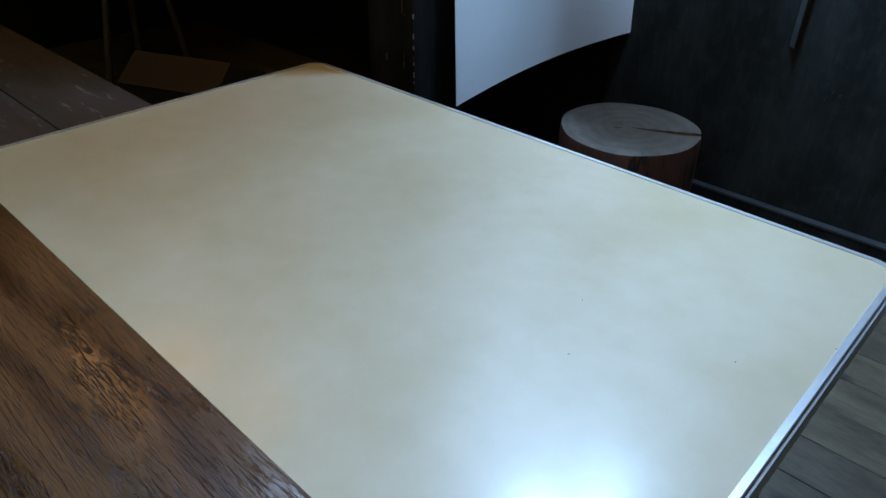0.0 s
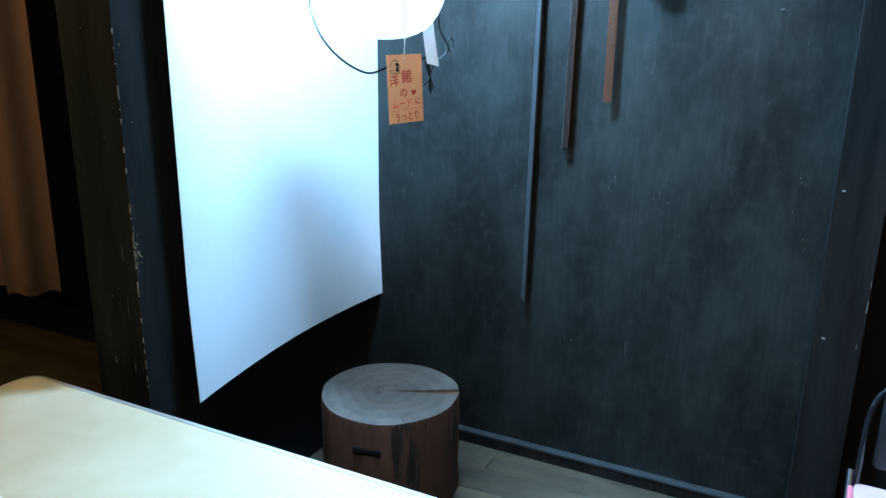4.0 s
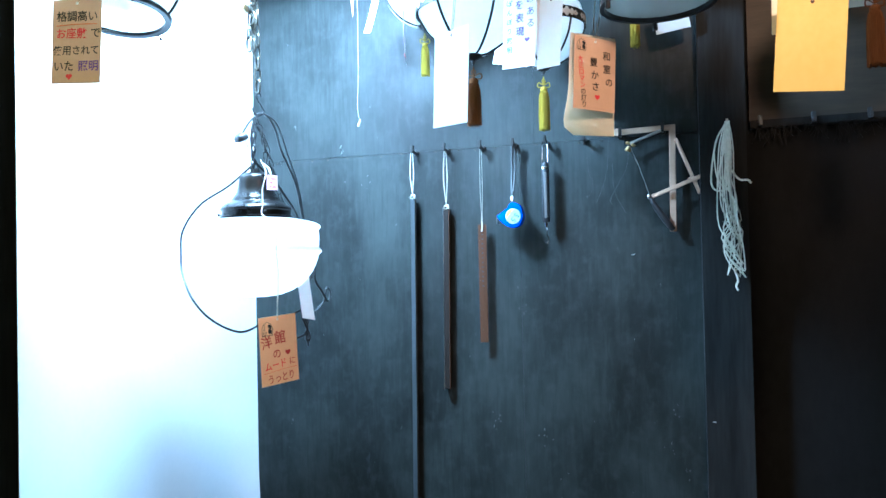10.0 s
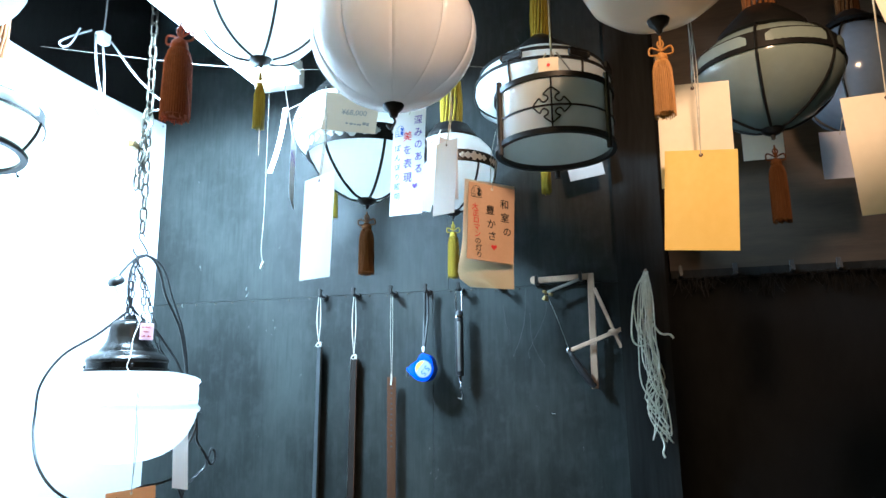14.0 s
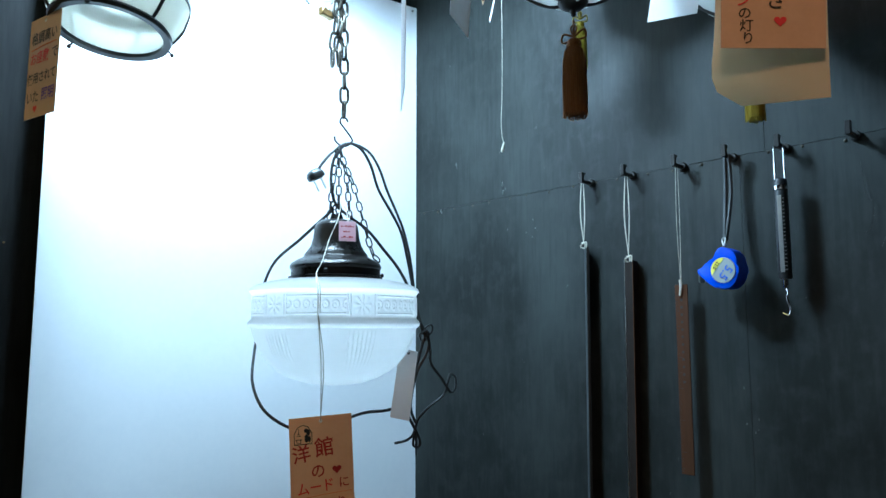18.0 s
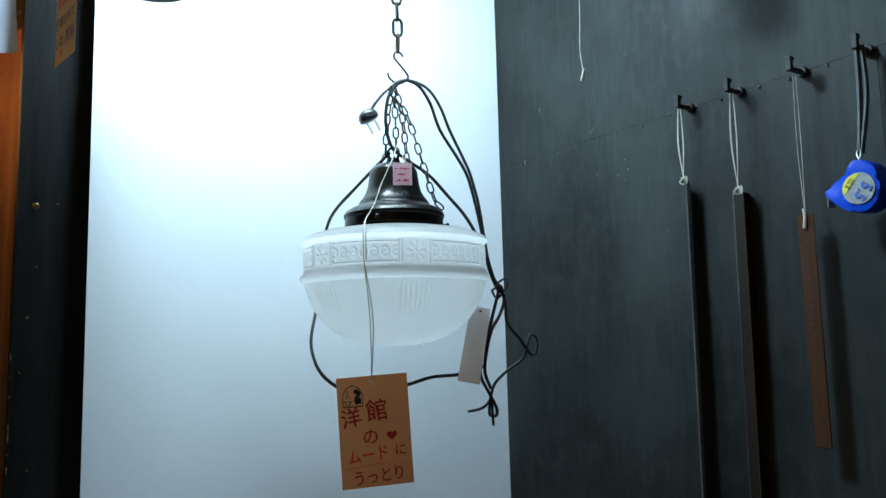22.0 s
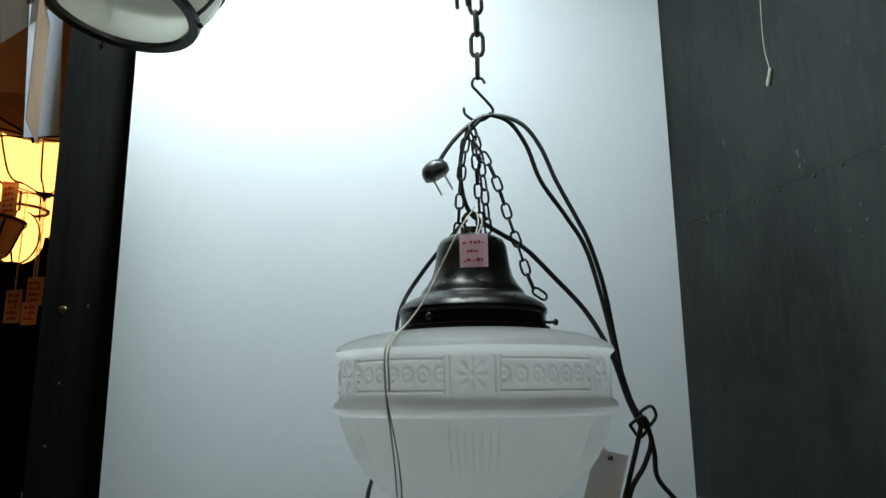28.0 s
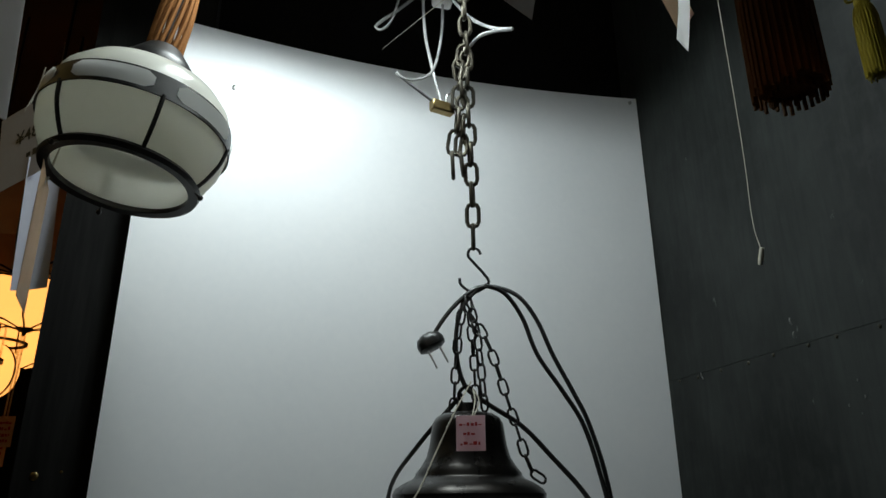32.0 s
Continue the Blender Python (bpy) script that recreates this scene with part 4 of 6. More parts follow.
def relief_shade(prof, o, seg=720):
    rows = []
    for (r0, z0), (r1, z1) in zip(prof, prof[1:]):
        n = 20 if abs(z0 - 1.330) < 0.001 else 3 if 1.216 < z1 < 1.279 else 1
        rows += [(r0 + (r1 - r0) * i / n, z0 + (z1 - z0) * i / n) for i in range(n)]
    rows.append((0.0004, prof[-1][1]))
    verts, faces = [], []
    for r, z in rows:
        for i in range(seg):
            a = 2 * math.pi * i / seg
            q = r + relief(a, z)
            verts.append((q * math.cos(a), q * math.sin(a), z - o))
    for j in range(len(rows) - 1):
        for i in range(seg):
            k = (i + 1) % seg
            faces.append((j * seg + i, j * seg + k, (j + 1) * seg + k, (j + 1) * seg + i))
    me = bpy.data.meshes.new("tmp")
    me.from_pydata(verts, [], faces)
    bm = bmesh.new()
    bm.from_mesh(me)
    bpy.data.meshes.remove(me)
    return bm


def pendant_lamp():
    e = thing("pendant_lamp", (AX.x, AX.y, 1.185), "schoolhouse pendant lamp with embossed milk-glass shade and dark bronze cap", "pendant lamp")
    o = 1.185
    prof = [(0.074, 1.3585), (0.090, 1.3575), (0.112, 1.3535), (0.130, 1.3480), (0.1385, 1.3430), (0.1405, 1.3380), (0.1365, 1.3340), (0.1355, 1.3300), (0.1355, 1.2965), (0.1365, 1.2925),
            (0.1405, 1.289), (0.1420, 1.285), (0.1405, 1.281), (0.1360, 1.278), (0.1340, 1.271), (0.1285, 1.256), (0.1200, 1.238), (0.1090, 1.223), (0.0945, 1.209),
            (0.0750, 1.198), (0.0520, 1.190), (0.0260, 1.186), (0.0, 1.185)]
    part("shade", relief_shade(prof, o), MILK, e, "white milk-glass shade with an embossed band and flutes")
    cap = [(0.0775, 1.356), (0.0785, 1.360), (0.0785, 1.363), (0.0745, 1.364), (0.0745, 1.3755), (0.0760, 1.377), (0.0765, 1.381), (0.0735, 1.386), (0.0640, 1.392), (0.0560, 1.3955),
           (0.0535, 1.3985), (0.0530, 1.401), (0.0480, 1.407), (0.0425, 1.416), (0.0392, 1.428), (0.0375, 1.440), (0.0362, 1.449), (0.0330, 1.455), (0.0260, 1.459), (0.0120, 1.461), (0.0090, 1.470), (0.0, 1.471)]
    top = part("cap", lathe([(r, z - o) for r, z in cap], 72), BRONZE, e, "dark bronze bell cap")
    for a in (195, 315, 75):
        bm = tube([(0.070, 0, 1.369 - o), (0.084, 0, 1.369 - o)], 0.0016, 8, smooth=False)
        ball(0.0036, (0.085, 0, 1.369 - o), (0.8, 1, 1), bm, 10)
        part("thumb_screw", bm, BRONZE, top, place=pose(0, 0, 0, 0, 0, a))
    part("hanging_loop", tube([(0.0, 0.006, 1.470 - o), (0.0, 0.009, 1.480 - o), (0, 0, 1.488 - o), (0, -0.009, 1.480 - o), (0, -0.006, 1.470 - o)], 0.0018, 6), BRONZE, top)
    return e


lamp_thing = pendant_lamp()
HOOK = AX + Vector((0.002, 0.0, 1.592))

# three short chains from the cap to the hook
for dx, dy in ((0.022, 0.012), (-0.018, 0.016), (0.002, -0.016)):
    chain("lamp_chain", [(HOOK.x, HOOK.y, HOOK.z), (HOOK.x + dx * 0.6, HOOK.y + dy * 0.6, 1.54), (AX.x + dx, AX.y + dy, 1.458)], 0.020, 0.011, 0.0013, "short dark chain carrying the pendant lamp", IRON)
chain("lamp_chain", [(HOOK.x, HOOK.y, HOOK.z - 0.02), (HOOK.x + 0.012, HOOK.y + 0.020, 1.53), (AX.x + 0.022, AX.y + 0.040, 1.46), (AX.x + 0.030, AX.y + 0.055, 1.405), (AX.x + 0.030, AX.y + 0.074, 1.392)],
      0.020, 0.011, 0.0013, "loose tail of dark lamp chain", IRON)
right = Vector((0.30, 0.954, 0))


def at(r, z, out=0.0):
    """A place beside the lamp, r to the side and out towards the room."""
    return (AX.x + right.x * (r + 0.016) + out * 0.954, AX.y + right.y * (r + 0.016) - out * 0.30, z)


o = whole("hook", tube([at(-0.022, 1.606), at(-0.020, 1.598), at(-0.008, 1.590), at(0.004, 1.594), at(0.010, 1.602), at(0.004, 1.612), at(-0.006, 1.624), at(-0.012, 1.632), at(-0.010, 1.640), at(-0.002, 1.640), at(0.002, 1.634)], 0.0016, 8),
          DARKSTEEL, "dark steel S-shaped hook holding the pendant lamp", "hook")

# heavy chain up to the ceiling, with doubled loops
chain("chain", [at(-0.006, 1.629), at(-0.006, 1.70), at(-0.008, 1.80), at(-0.010, 1.92), at(-0.014, 2.08), at(-0.018, 2.44)], 0.034, 0.0185, 0.0025, "tarnished brass-grey chain hanging from the ceiling")
chain("chain", [at(-0.013, 1.72), at(-0.018, 1.76), at(-0.015, 1.82), at(-0.020, 1.90)], 0.034, 0.0185, 0.0025, "looped-up spare length of tarnished chain")
chain("chain", [at(-0.024, 1.715), at(-0.028, 1.75), at(-0.022, 1.80), at(-0.018, 1.86), at(-0.010, 1.92)], 0.038, 0.020, 0.0024, "looped-up spare length of tarnished chain")
e = thing("padlock", at(-0.040, 1.822), "small brass padlock on the chain", "padlock", turn=15)
part("body", block(-0.006, -0.015, -0.006, 0.006, 0.015, 0.008, 0.0015), BRASS, e)
part("shackle", tube([(0, 0.006, 0.008), (0, 0.007, 0.020), (0, 0.014, 0.024), (0, 0.020, 0.018)], 0.0014, 6), STEEL, e)

# the lamp's own black flex, wound over the hook and hanging in a tangle
flex = thing("power_cord", at(0, 1.60), "black lamp flex with a moulded plug, looped and tangled", "power cord")
inv = flex.matrix_world.inverted()


def cord(points, r=0.0026, name="cable", mat=BLACKCORD, parent=None, flat=0.8):
    parent = parent or flex
    i = parent.matrix_world.inverted()
    move = right * 0.009 if parent is flex else Vector()
    return part(name, tube([i @ (Vector(p) + move) for p in points], r, 8, flat=flat), mat, parent)


cord([at(-0.062, 1.538), at(-0.052, 1.556), at(-0.036, 1.576), at(-0.014, 1.594), at(0.010, 1.595), at(0.034, 1.583), at(0.052, 1.556), at(0.066, 1.520), at(0.086, 1.478), at(0.098, 1.450), at(0.110, 1.405), at(0.118, 1.352), at(0.126, 1.300), at(0.138, 1.268)])
cord([at(-0.010, 1.596), at(-0.030, 1.570), at(-0.036, 1.530), at(-0.028, 1.490), at(-0.005, 1.470), at(0.030, 1.447), at(0.060, 1.415), at(0.090, 1.380), at(0.113, 1.338), at(0.128, 1.290), at(0.140, 1.262)])
cord([at(-0.004, 1.598), at(0.018, 1.588), at(0.036, 1.560), at(0.050, 1.520), at(0.075, 1.480), at(0.094, 1.445), at(0.108, 1.390), at(0.120, 1.330), at(0.132, 1.286), at(0.144, 1.268), at(0.150, 1.240), at(0.152, 1.215),
      at(0.172, 1.190), at(0.190, 1.165), at(0.200, 1.172), at(0.200, 1.190), at(0.190, 1.196), at(0.184, 1.180), at(0.176, 1.160), at(0.150, 1.142), at(0.128, 1.122), at(0.118, 1.096), at(0.104, 1.086), at(0.084, 1.083)])
cord([at(0.140, 1.268), at(0.132, 1.240), at(0.120, 1.200), at(0.108, 1.160), at(0.106, 1.135), at(0.118, 1.110), at(0.130, 1.085), at(0.128, 1.074), at(0.118, 1.078), at(0.122, 1.100), at(0.124, 1.060)])
cord([at(0.140, 1.270), at(0.148, 1.252), at(0.140, 1.228), at(0.126, 1.205), at(0.116, 1.170), at(0.113, 1.140), at(0.122, 1.115)])
cord([at(-0.030, 1.480), at(-0.078, 1.430, -0.025), at(-0.112, 1.390, -0.08), at(-0.122, 1.335, -0.13), at(-0.124, 1.280, -0.135), at(-0.134, 1.238, -0.115), at(-0.145, 1.185, -0.065), at(-0.128, 1.140, -0.02), at(-0.072, 1.112), at(-0.010, 1.127), at(0.030, 1.137), at(0.070, 1.139), at(0.112, 1.150)])
for a in ((0.146, 1.276), (0.138, 1.266)):
    cord([at(a[0] - 0.010, a[1]), at(a[0] + 0.002, a[1] + 0.008, 0.006), at(a[0] + 0.008, a[1] - 0.002), at(a[0], a[1] - 0.012, -0.006), at(a[0] - 0.010, a[1])], 0.0021)
plug_at = inv @ Matrix.Translation(at(-0.054, 1.534)) @ pose(0, 0, 0, 0, -28, 72) @ Matrix.Scale(1.2, 4)
plug = part("plug", lathe([(0.0, 0.009), (0.006, 0.009), (0.011, 0.006), (0.0135, 0.001), (0.0130, -0.004), (0.009, -0.006), (0.0, -0.006)], 24, lobes=20, depth=0.10), BLACKCORD, flex, "round black plug", plug_at)
for s in (-1, 1):
    part("prong", block(-0.0007, -0.0028, -0.022, 0.0007, 0.0028, -0.005, turn=Matrix.Translation((s * 0.0055, 0, 0))), STEEL, plug)

# clear flex knotted high on the chain
e = thing("extension_cord", at(0, 2.02), "tangled clear twin flex tied to the chain", "cord")
for line, thick in (([(-1.160, 1.333, 2.098), (-1.150, 1.334, 2.020), (-1.140, 1.342, 1.956), (-1.132, 1.355, 1.886)], 0.0024),
                    ([(-1.170, 1.367, 2.098), (-1.150, 1.358, 2.014), (-1.130, 1.340, 1.944), (-1.120, 1.313, 1.918), (-1.115, 1.292, 1.915), (-1.114, 1.286, 1.921), (-1.117, 1.297, 1.914), (-1.132, 1.355, 1.886)], 0.0022),
                    ([(-1.150, 1.369, 2.098), (-1.080, 1.379, 2.005), (-1.000, 1.382, 1.928), (-0.964, 1.395, 1.902), (-0.980, 1.382, 1.909), (-1.000, 1.367, 1.913), (-1.020, 1.360, 1.911)], 0.0024),
                    ([(-1.170, 1.332, 2.109), (-1.185, 1.300, 2.082), (-1.189, 1.276, 2.060), (-1.189, 1.267, 2.048), (-1.188, 1.276, 2.044), (-1.180, 1.289, 2.057), (-1.170, 1.300, 2.097)], 0.0024)):
    cord(line, thick, mat=CLEARCORD, parent=e)
cord([(-1.170, 1.366, 2.097), (-1.17, 1.37, 2.2), (-1.165, 1.365, 2.44)], 0.0018, mat=CLEARCORD, parent=e)
part("connector", block(-0.011, -0.015, 0, 0.011, 0.015, 0.026, 0.003), CARD, e, "white plastic connector", e.matrix_world.inverted() @ Matrix.Translation((-1.170, 1.366, 2.093)))
e = thing("washing_line", (-0.95, 1.45, 1.99), "thin cream string stretched under the ceiling", "string")
cord([(-1.26, 1.29, 2.062), (-1.1, 1.35, 2.045), (-0.92, 1.42, 2.03), (-0.72, 1.50, 2.03), (-0.45, 1.6, 2.05), (-0.2, 1.76, 2.07)], 0.0005, "line", STRING, e)

# tags on the lamp
t = tag("paper_tag", at(-0.076, 1.152, 0.13), 67.0, 0.091, 0.139, KRAFTORANGE, "brown kraft shop tag with red and black brush writing", at(-0.086, 1.30, 0.142), tilt=-3)
i4 = t.matrix_world.inverted()
for dr in (0.0, 0.003):
    part("string", tube([i4 @ Vector(q) for q in (at(-0.086 + dr, 1.30, 0.142), at(-0.086 + dr, 1.338, 0.140), at(-0.074, 1.362, 0.088), at(-0.060, 1.385, 0.074), at(-0.045, 1.420, 0.056), at(-0.028, 1.456, 0.048), at(-0.012, 1.490, 0.012))], 0.0008, 5), STRING, t)
stamp(t, -0.026, -0.025, 0.0125)
writing("洋", 0.0265, INKDARKRED, t, -0.029, -0.053, turn=-8)
writing("館", 0.0290, INKDARKRED, t, 0.004, -0.046, turn=-4)
writing("の", 0.0220, INKDARKRED, t, -0.006, -0.078)
heart(0.014, INKDARKRED, t, 0.021, -0.077)
writing("ムード", 0.0195, INKRED, t, -0.010, -0.100, squash=0.92, turn=-4)
writing("に", 0.0165, INKDARKRED, t, 0.031, -0.097)
writing("うっとり", 0.0205, INKDARKRED, t, 0.002, -0.127, squash=0.82, turn=-3)
part("underline", tube([(-0.040, -0.0012, -0.1140), (0.0, -0.0012, -0.1105), (0.042, -0.0012, -0.1090)], 0.0005, 5), INKORANGE, t)
t = tag("paper_tag", at(-0.013, 1.452, 0.050), 67.0, 0.028, 0.033, PINK, "small pink price label with pencil writing", at(-0.010, 1.482, 0.02), hole=False, category="label")
bars(t, INKDARKRED, [(-0.011, 0.011, -0.008, 0.004), (-0.007, 0.006, -0.017, 0.004), (-0.010, 0.009, -0.026, 0.004)])
t = tag("paper_tag", at(0.118, 1.240, 0.0), 56, 0.032, 0.134, PALECARD, "pale pinkish tag hanging behind the glass shade", at(0.02, 1.40, -0.02), tilt=12, string=CARD)
t.matrix_world = t.matrix_world @ pose(0, 0, 0, -34, 0, 0)

# ---- hanging lanterns ----


def lantern(name, x, y, base, label, glass, prof, ribs=0, rib_prof=None, band=None, finial=None, cap=None, cord_mat=None, cord_r=0.018, tas=None, turn=0.0, ring=None,
            glass_mat=OPAL, lobes=0, depth=0.0, group="antique hanging lanterns"):
    """One hanging lamp: profiles are (radius, height over base)."""
    e = thing(name, (x, y, base), label, "hanging lamp", group, turn=turn)
    part("glass", lathe(prof, 240 if lobes else 72, lobes=lobes, depth=depth), glass_mat, e, glass)
    for i in range(ribs):
        part("rib", rib(rib_prof or prof, 2 * math.pi * i / ribs, 0.0024), IRON, e)
    if band:
        r, z0, z1, plates, flowers, slope = band
        band_with_plates(e, r, z0, z1, plates, glass_mat, slope, flowers)
    if ring:
        r, z = ring
        part("ring", lathe([(r - 0.006, z), (r + 0.004, z - 0.001), (r + 0.006, z + 0.004), (r + 0.002, z + 0.009), (r - 0.006, z + 0.006), (r - 0.006, z)], 64), IRON, e)
        for i in range(3):
            a = 2 * math.pi * i / 3
            bm = tube([(r * math.cos(a), r * math.sin(a), z + 0.002), ((r + 0.008) * math.cos(a), (r + 0.008) * math.sin(a), z - 0.004)], 0.0016, 6, smooth=False)
            ball(0.0032, ((r + 0.009) * math.cos(a), (r + 0.009) * math.sin(a), z - 0.005), (1, 1, 1), bm, 8)
            part("ring_screw", bm, IRON, e)
    if finial:
        part("finial", lathe(finial, 24), IRON, e)
    if cap:
        part("cap", lathe(cap, 48), IRON, e)
    top = cap[-1][1] if cap else prof[-1][1]
    if cord_mat:
        cords(e, top - 0.01, min(top + 0.10, 2.44 - base), cord_r, cord_mat)
        part("rod", tube([(0, 0, top), (0, 0, 2.45 - base)], 0.004, 8, smooth=False), IRON, e)
    else:
        part("rod", tube([(0, 0, top), (0, 0, 2.45 - base)], 0.0025, 8, smooth=False), IRON, e)
    if tas:
        z, length, width, mat = tas
        tassel(e, 0, 0, z, length, width, mat)
    return e


def globe(r, bottom, top, n=14, a0=-80, a1=68, squash=1.0):
    """A globe's side between two heights: an ellipse of radius r."""
    mid, half = (bottom + top) / 2, (top - bottom) / 2
    return [(r * math.cos(radians(a0 + (a1 - a0) * i / n)) ** squash, mid + half * math.sin(radians(a0 + (a1 - a0) * i / n)) / math.sin(radians(max(abs(a0), abs(a1))))) for i in range(n + 1)]


FIN = [(0.0, -0.016), (0.003, -0.014), (0.004, -0.008), (0.010, -0.006), (0.016, -0.002), (0.018, 0.002), (0.014, 0.006), (0.0, 0.008)]

# open-bottomed globe with a black belt, in front of the sheet
p = [(0.073, 0.000), (0.084, 0.016), (0.0935, 0.036), (0.0975, 0.056), (0.0970, 0.074), (0.090, 0.096), (0.077, 0.112), (0.058, 0.125), (0.036, 0.132)]
inner = [(q - 0.003, z) for q, z in p[::-1]]
lantern("lantern", -1.041, 0.990, 1.687, "white glass globe lantern with black belt and open bottom", "opal glass globe", p + inner, 6, p[:4], (0.0965, 0.053, 0.080, 6, False, 0.003),
        cap=[(0.038, 0.130), (0.044, 0.132), (0.044, 0.140), (0.037, 0.150), (0.028, 0.162), (0.022, 0.170)], cord_mat=BROWNSILK, ring=(0.075, -0.002), turn=52, glass_mat=THINOPAL).matrix_world = Matrix.Translation((-1.048, 0.981, 1.693)) @ Matrix.Rotation(radians(3.5), 4, (-0.79, 0.62, 0)) @ pose(0, 0, 0, -7, 0, 52) @ pose(0, 0, 0, 0, 0, 30)

# ribbed globe with gold tassel
p = globe(0.112, 0.0, 0.215)
lantern("lantern", -0.637, 1.148, 1.872, "white ribbed globe lantern with gold tassel", "bright opal glass", p, 6, p, None, FIN,
        [(0.045, 0.212), (0.055, 0.216), (0.052, 0.226), (0.03, 0.24), (0.02, 0.26)], DEEPBROWN, tas=(-0.018, 0.072, 0.018, GOLD), turn=12)

# lantern with flower belt and brown tassel
p = [(0.0, 0.0), (0.030, 0.006), (0.062, 0.026), (0.090, 0.056), (0.106, 0.085), (0.110, 0.112), (0.106, 0.136), (0.090, 0.160), (0.066, 0.178), (0.045, 0.186)]
lantern("lantern", -0.511, 1.326, 1.658, "white lantern with black flower belt and brown tassel", "opal glass bowl", p, 6, p[:6], (0.109, 0.082, 0.112, 6, True, 0.0), FIN,
        [(0.045, 0.184), (0.058, 0.187), (0.056, 0.196), (0.035, 0.214), (0.022, 0.228)], GOLD, tas=(-0.020, 0.082, 0.027, BROWNSILK), turn=8)

# a paler one half hidden behind it
p = globe(0.098, 0.0, 0.19)
lantern("lantern", -0.715, 1.630, 1.840, "white globe lantern with thin dark ribs against the wall", "opal glass globe", p, 4, p, (0.0965, 0.095, 0.103, 4, False, 0.0), FIN,
        [(0.038, 0.188), (0.046, 0.192), (0.03, 0.21), (0.02, 0.22)], GOLD, tas=(-0.018, 0.072, 0.020, GOLD), turn=30)

# small lantern with flower belt and yellow tassel
p = [(0.0, 0.0), (0.028, 0.006), (0.058, 0.024), (0.082, 0.052), (0.094, 0.084), (0.095, 0.112), (0.088, 0.138), (0.070, 0.158), (0.048, 0.168)]
lantern("lantern", -0.418, 1.602, 1.697, "small white lantern with flower belt and yellow tassel", "opal glass bowl", p, 6, p[:6], (0.0955, 0.088, 0.113, 8, True, 0.0), FIN,
        [(0.046, 0.166), (0.056, 0.170), (0.054, 0.178), (0.044, 0.190), (0.040, 0.198), (0.022, 0.206)], GOLD, 0.022, tas=(-0.020, 0.090, 0.024, GOLD), turn=20)

# melon-shaped pearl glass
p = globe(0.114, 0.0, 0.208, 18, -84, 76)
e = lantern("lantern", -0.344, 0.996, 1.690, "melon-shaped pearly glass lamp with moulded lobes", "pearly glass melon", p, finial=[(0.0, -0.018), (0.005, -0.016), (0.007, -0.010), (0.013, -0.004), (0.015, 0.002), (0.010, 0.008), (0.0, 0.009)],
            cap=[(0.030, 0.204), (0.036, 0.208), (0.034, 0.216), (0.016, 0.226), (0.01, 0.23)], glass_mat=MELON, lobes=10, depth=0.045)
part("hook", tube([(0, 0, -0.016), (0.002, 0, -0.024), (-0.004, 0, -0.032), (-0.009, 0, -0.026)], 0.0018, 6), IRON, e)

# drum lantern with cross emblem


def drum_lantern():
    e = thing("lantern", (-0.160, 1.300, 1.706), "white drum lantern in a black frame with cross emblem", "hanging lamp", "antique hanging lanterns", turn=4)
    R, H = 0.098, 0.097
    part("glass", lathe([(R, 0.004), (R, H), (R - 0.003, H), (R - 0.003, 0.004), (R, 0.004)], 72), SOFTGLASS, e, "white glass cylinder")
    part("glass_top", lathe([(0.0, H - 0.012), (R - 0.004, H - 0.010)], 48), THINOPAL, e, "white glass disc closing the top")
    for z in (0.0, H - 0.004):
        part("ring", lathe([(R - 0.004, z), (R + 0.004, z), (R + 0.004, z + 0.009), (R - 0.004, z + 0.009), (R - 0.004, z)], 72), IRON, e)
    for i in range(3):
        a = radians(120 * i + 90)
        bm = tube([((R + 0.003) * math.cos(a), (R + 0.003) * math.sin(a), -0.014), ((R + 0.003) * math.cos(a), (R + 0.003) * math.sin(a), H + 0.016)], 0.0046, 8, smooth=False)
        part("post", bm, IRON, e)
    part("middle_hoop", lathe([(R, 0.045), (R + 0.0022, 0.045), (R + 0.0022, 0.0475), (R, 0.0475)], 72), IRON, e)
    for i in range(3):
        a = radians(120 * i - 90)
        part("upright", tube([((R + 0.001) * math.cos(a), (R + 0.001) * math.sin(a), 0.006), ((R + 0.001) * math.cos(a), (R + 0.001) * math.sin(a), H)], 0.0014, 5, smooth=False), IRON, e)
        for q in range(4):
            w = math.pi / 2 * q
            pts = []
            for u, v in ((0.0, 0.030), (0.006, 0.0255), (0.0125, 0.019), (0.0075, 0.016), (0.0055, 0.0115), (0.0078, 0.0078), (0.0115, 0.0055), (0.016, 0.0075), (0.019, 0.0125), (0.0255, 0.006), (0.030, 0.0)):
                uu, vv = u * math.cos(w) - v * math.sin(w), u * math.sin(w) + v * math.cos(w)
                b = a + uu / R
                pts.append(((R + 0.002) * math.cos(b), (R + 0.002) * math.sin(b), 0.046 + vv))
            part("emblem_scroll", tube(pts, 0.0013, 5, steps=3), IRON, e)
    for i in range(3):
        a = radians(120 * i + 30)
        part("wire", tube([((R - 0.01) * math.cos(a), (R - 0.01) * math.sin(a), H), (0.01 * math.cos(a), 0.01 * math.sin(a), H + 0.09)], 0.0014, 6, smooth=False), STEEL, e)
    part("rod", tube([(0, 0, H + 0.085), (0, 0, 2.45 - 1.706)], 0.0022, 6, smooth=False), STEEL, e)
    return e


drum_lantern()
t = tag("paper_tag", (-0.156, 1.205, 1.834), 4, 0.032, 0.030, IVORY, "small square wooden-looking tag with a red dot", (-0.160, 1.29, 1.888), hole=False, category="label")
part("dot", lathe([(0.0, 0.0004), (0.0028, 0.0004), (0.0028, 0)], 14), INKRED, t, place=pose(0, -0.0012, -0.013, 90))

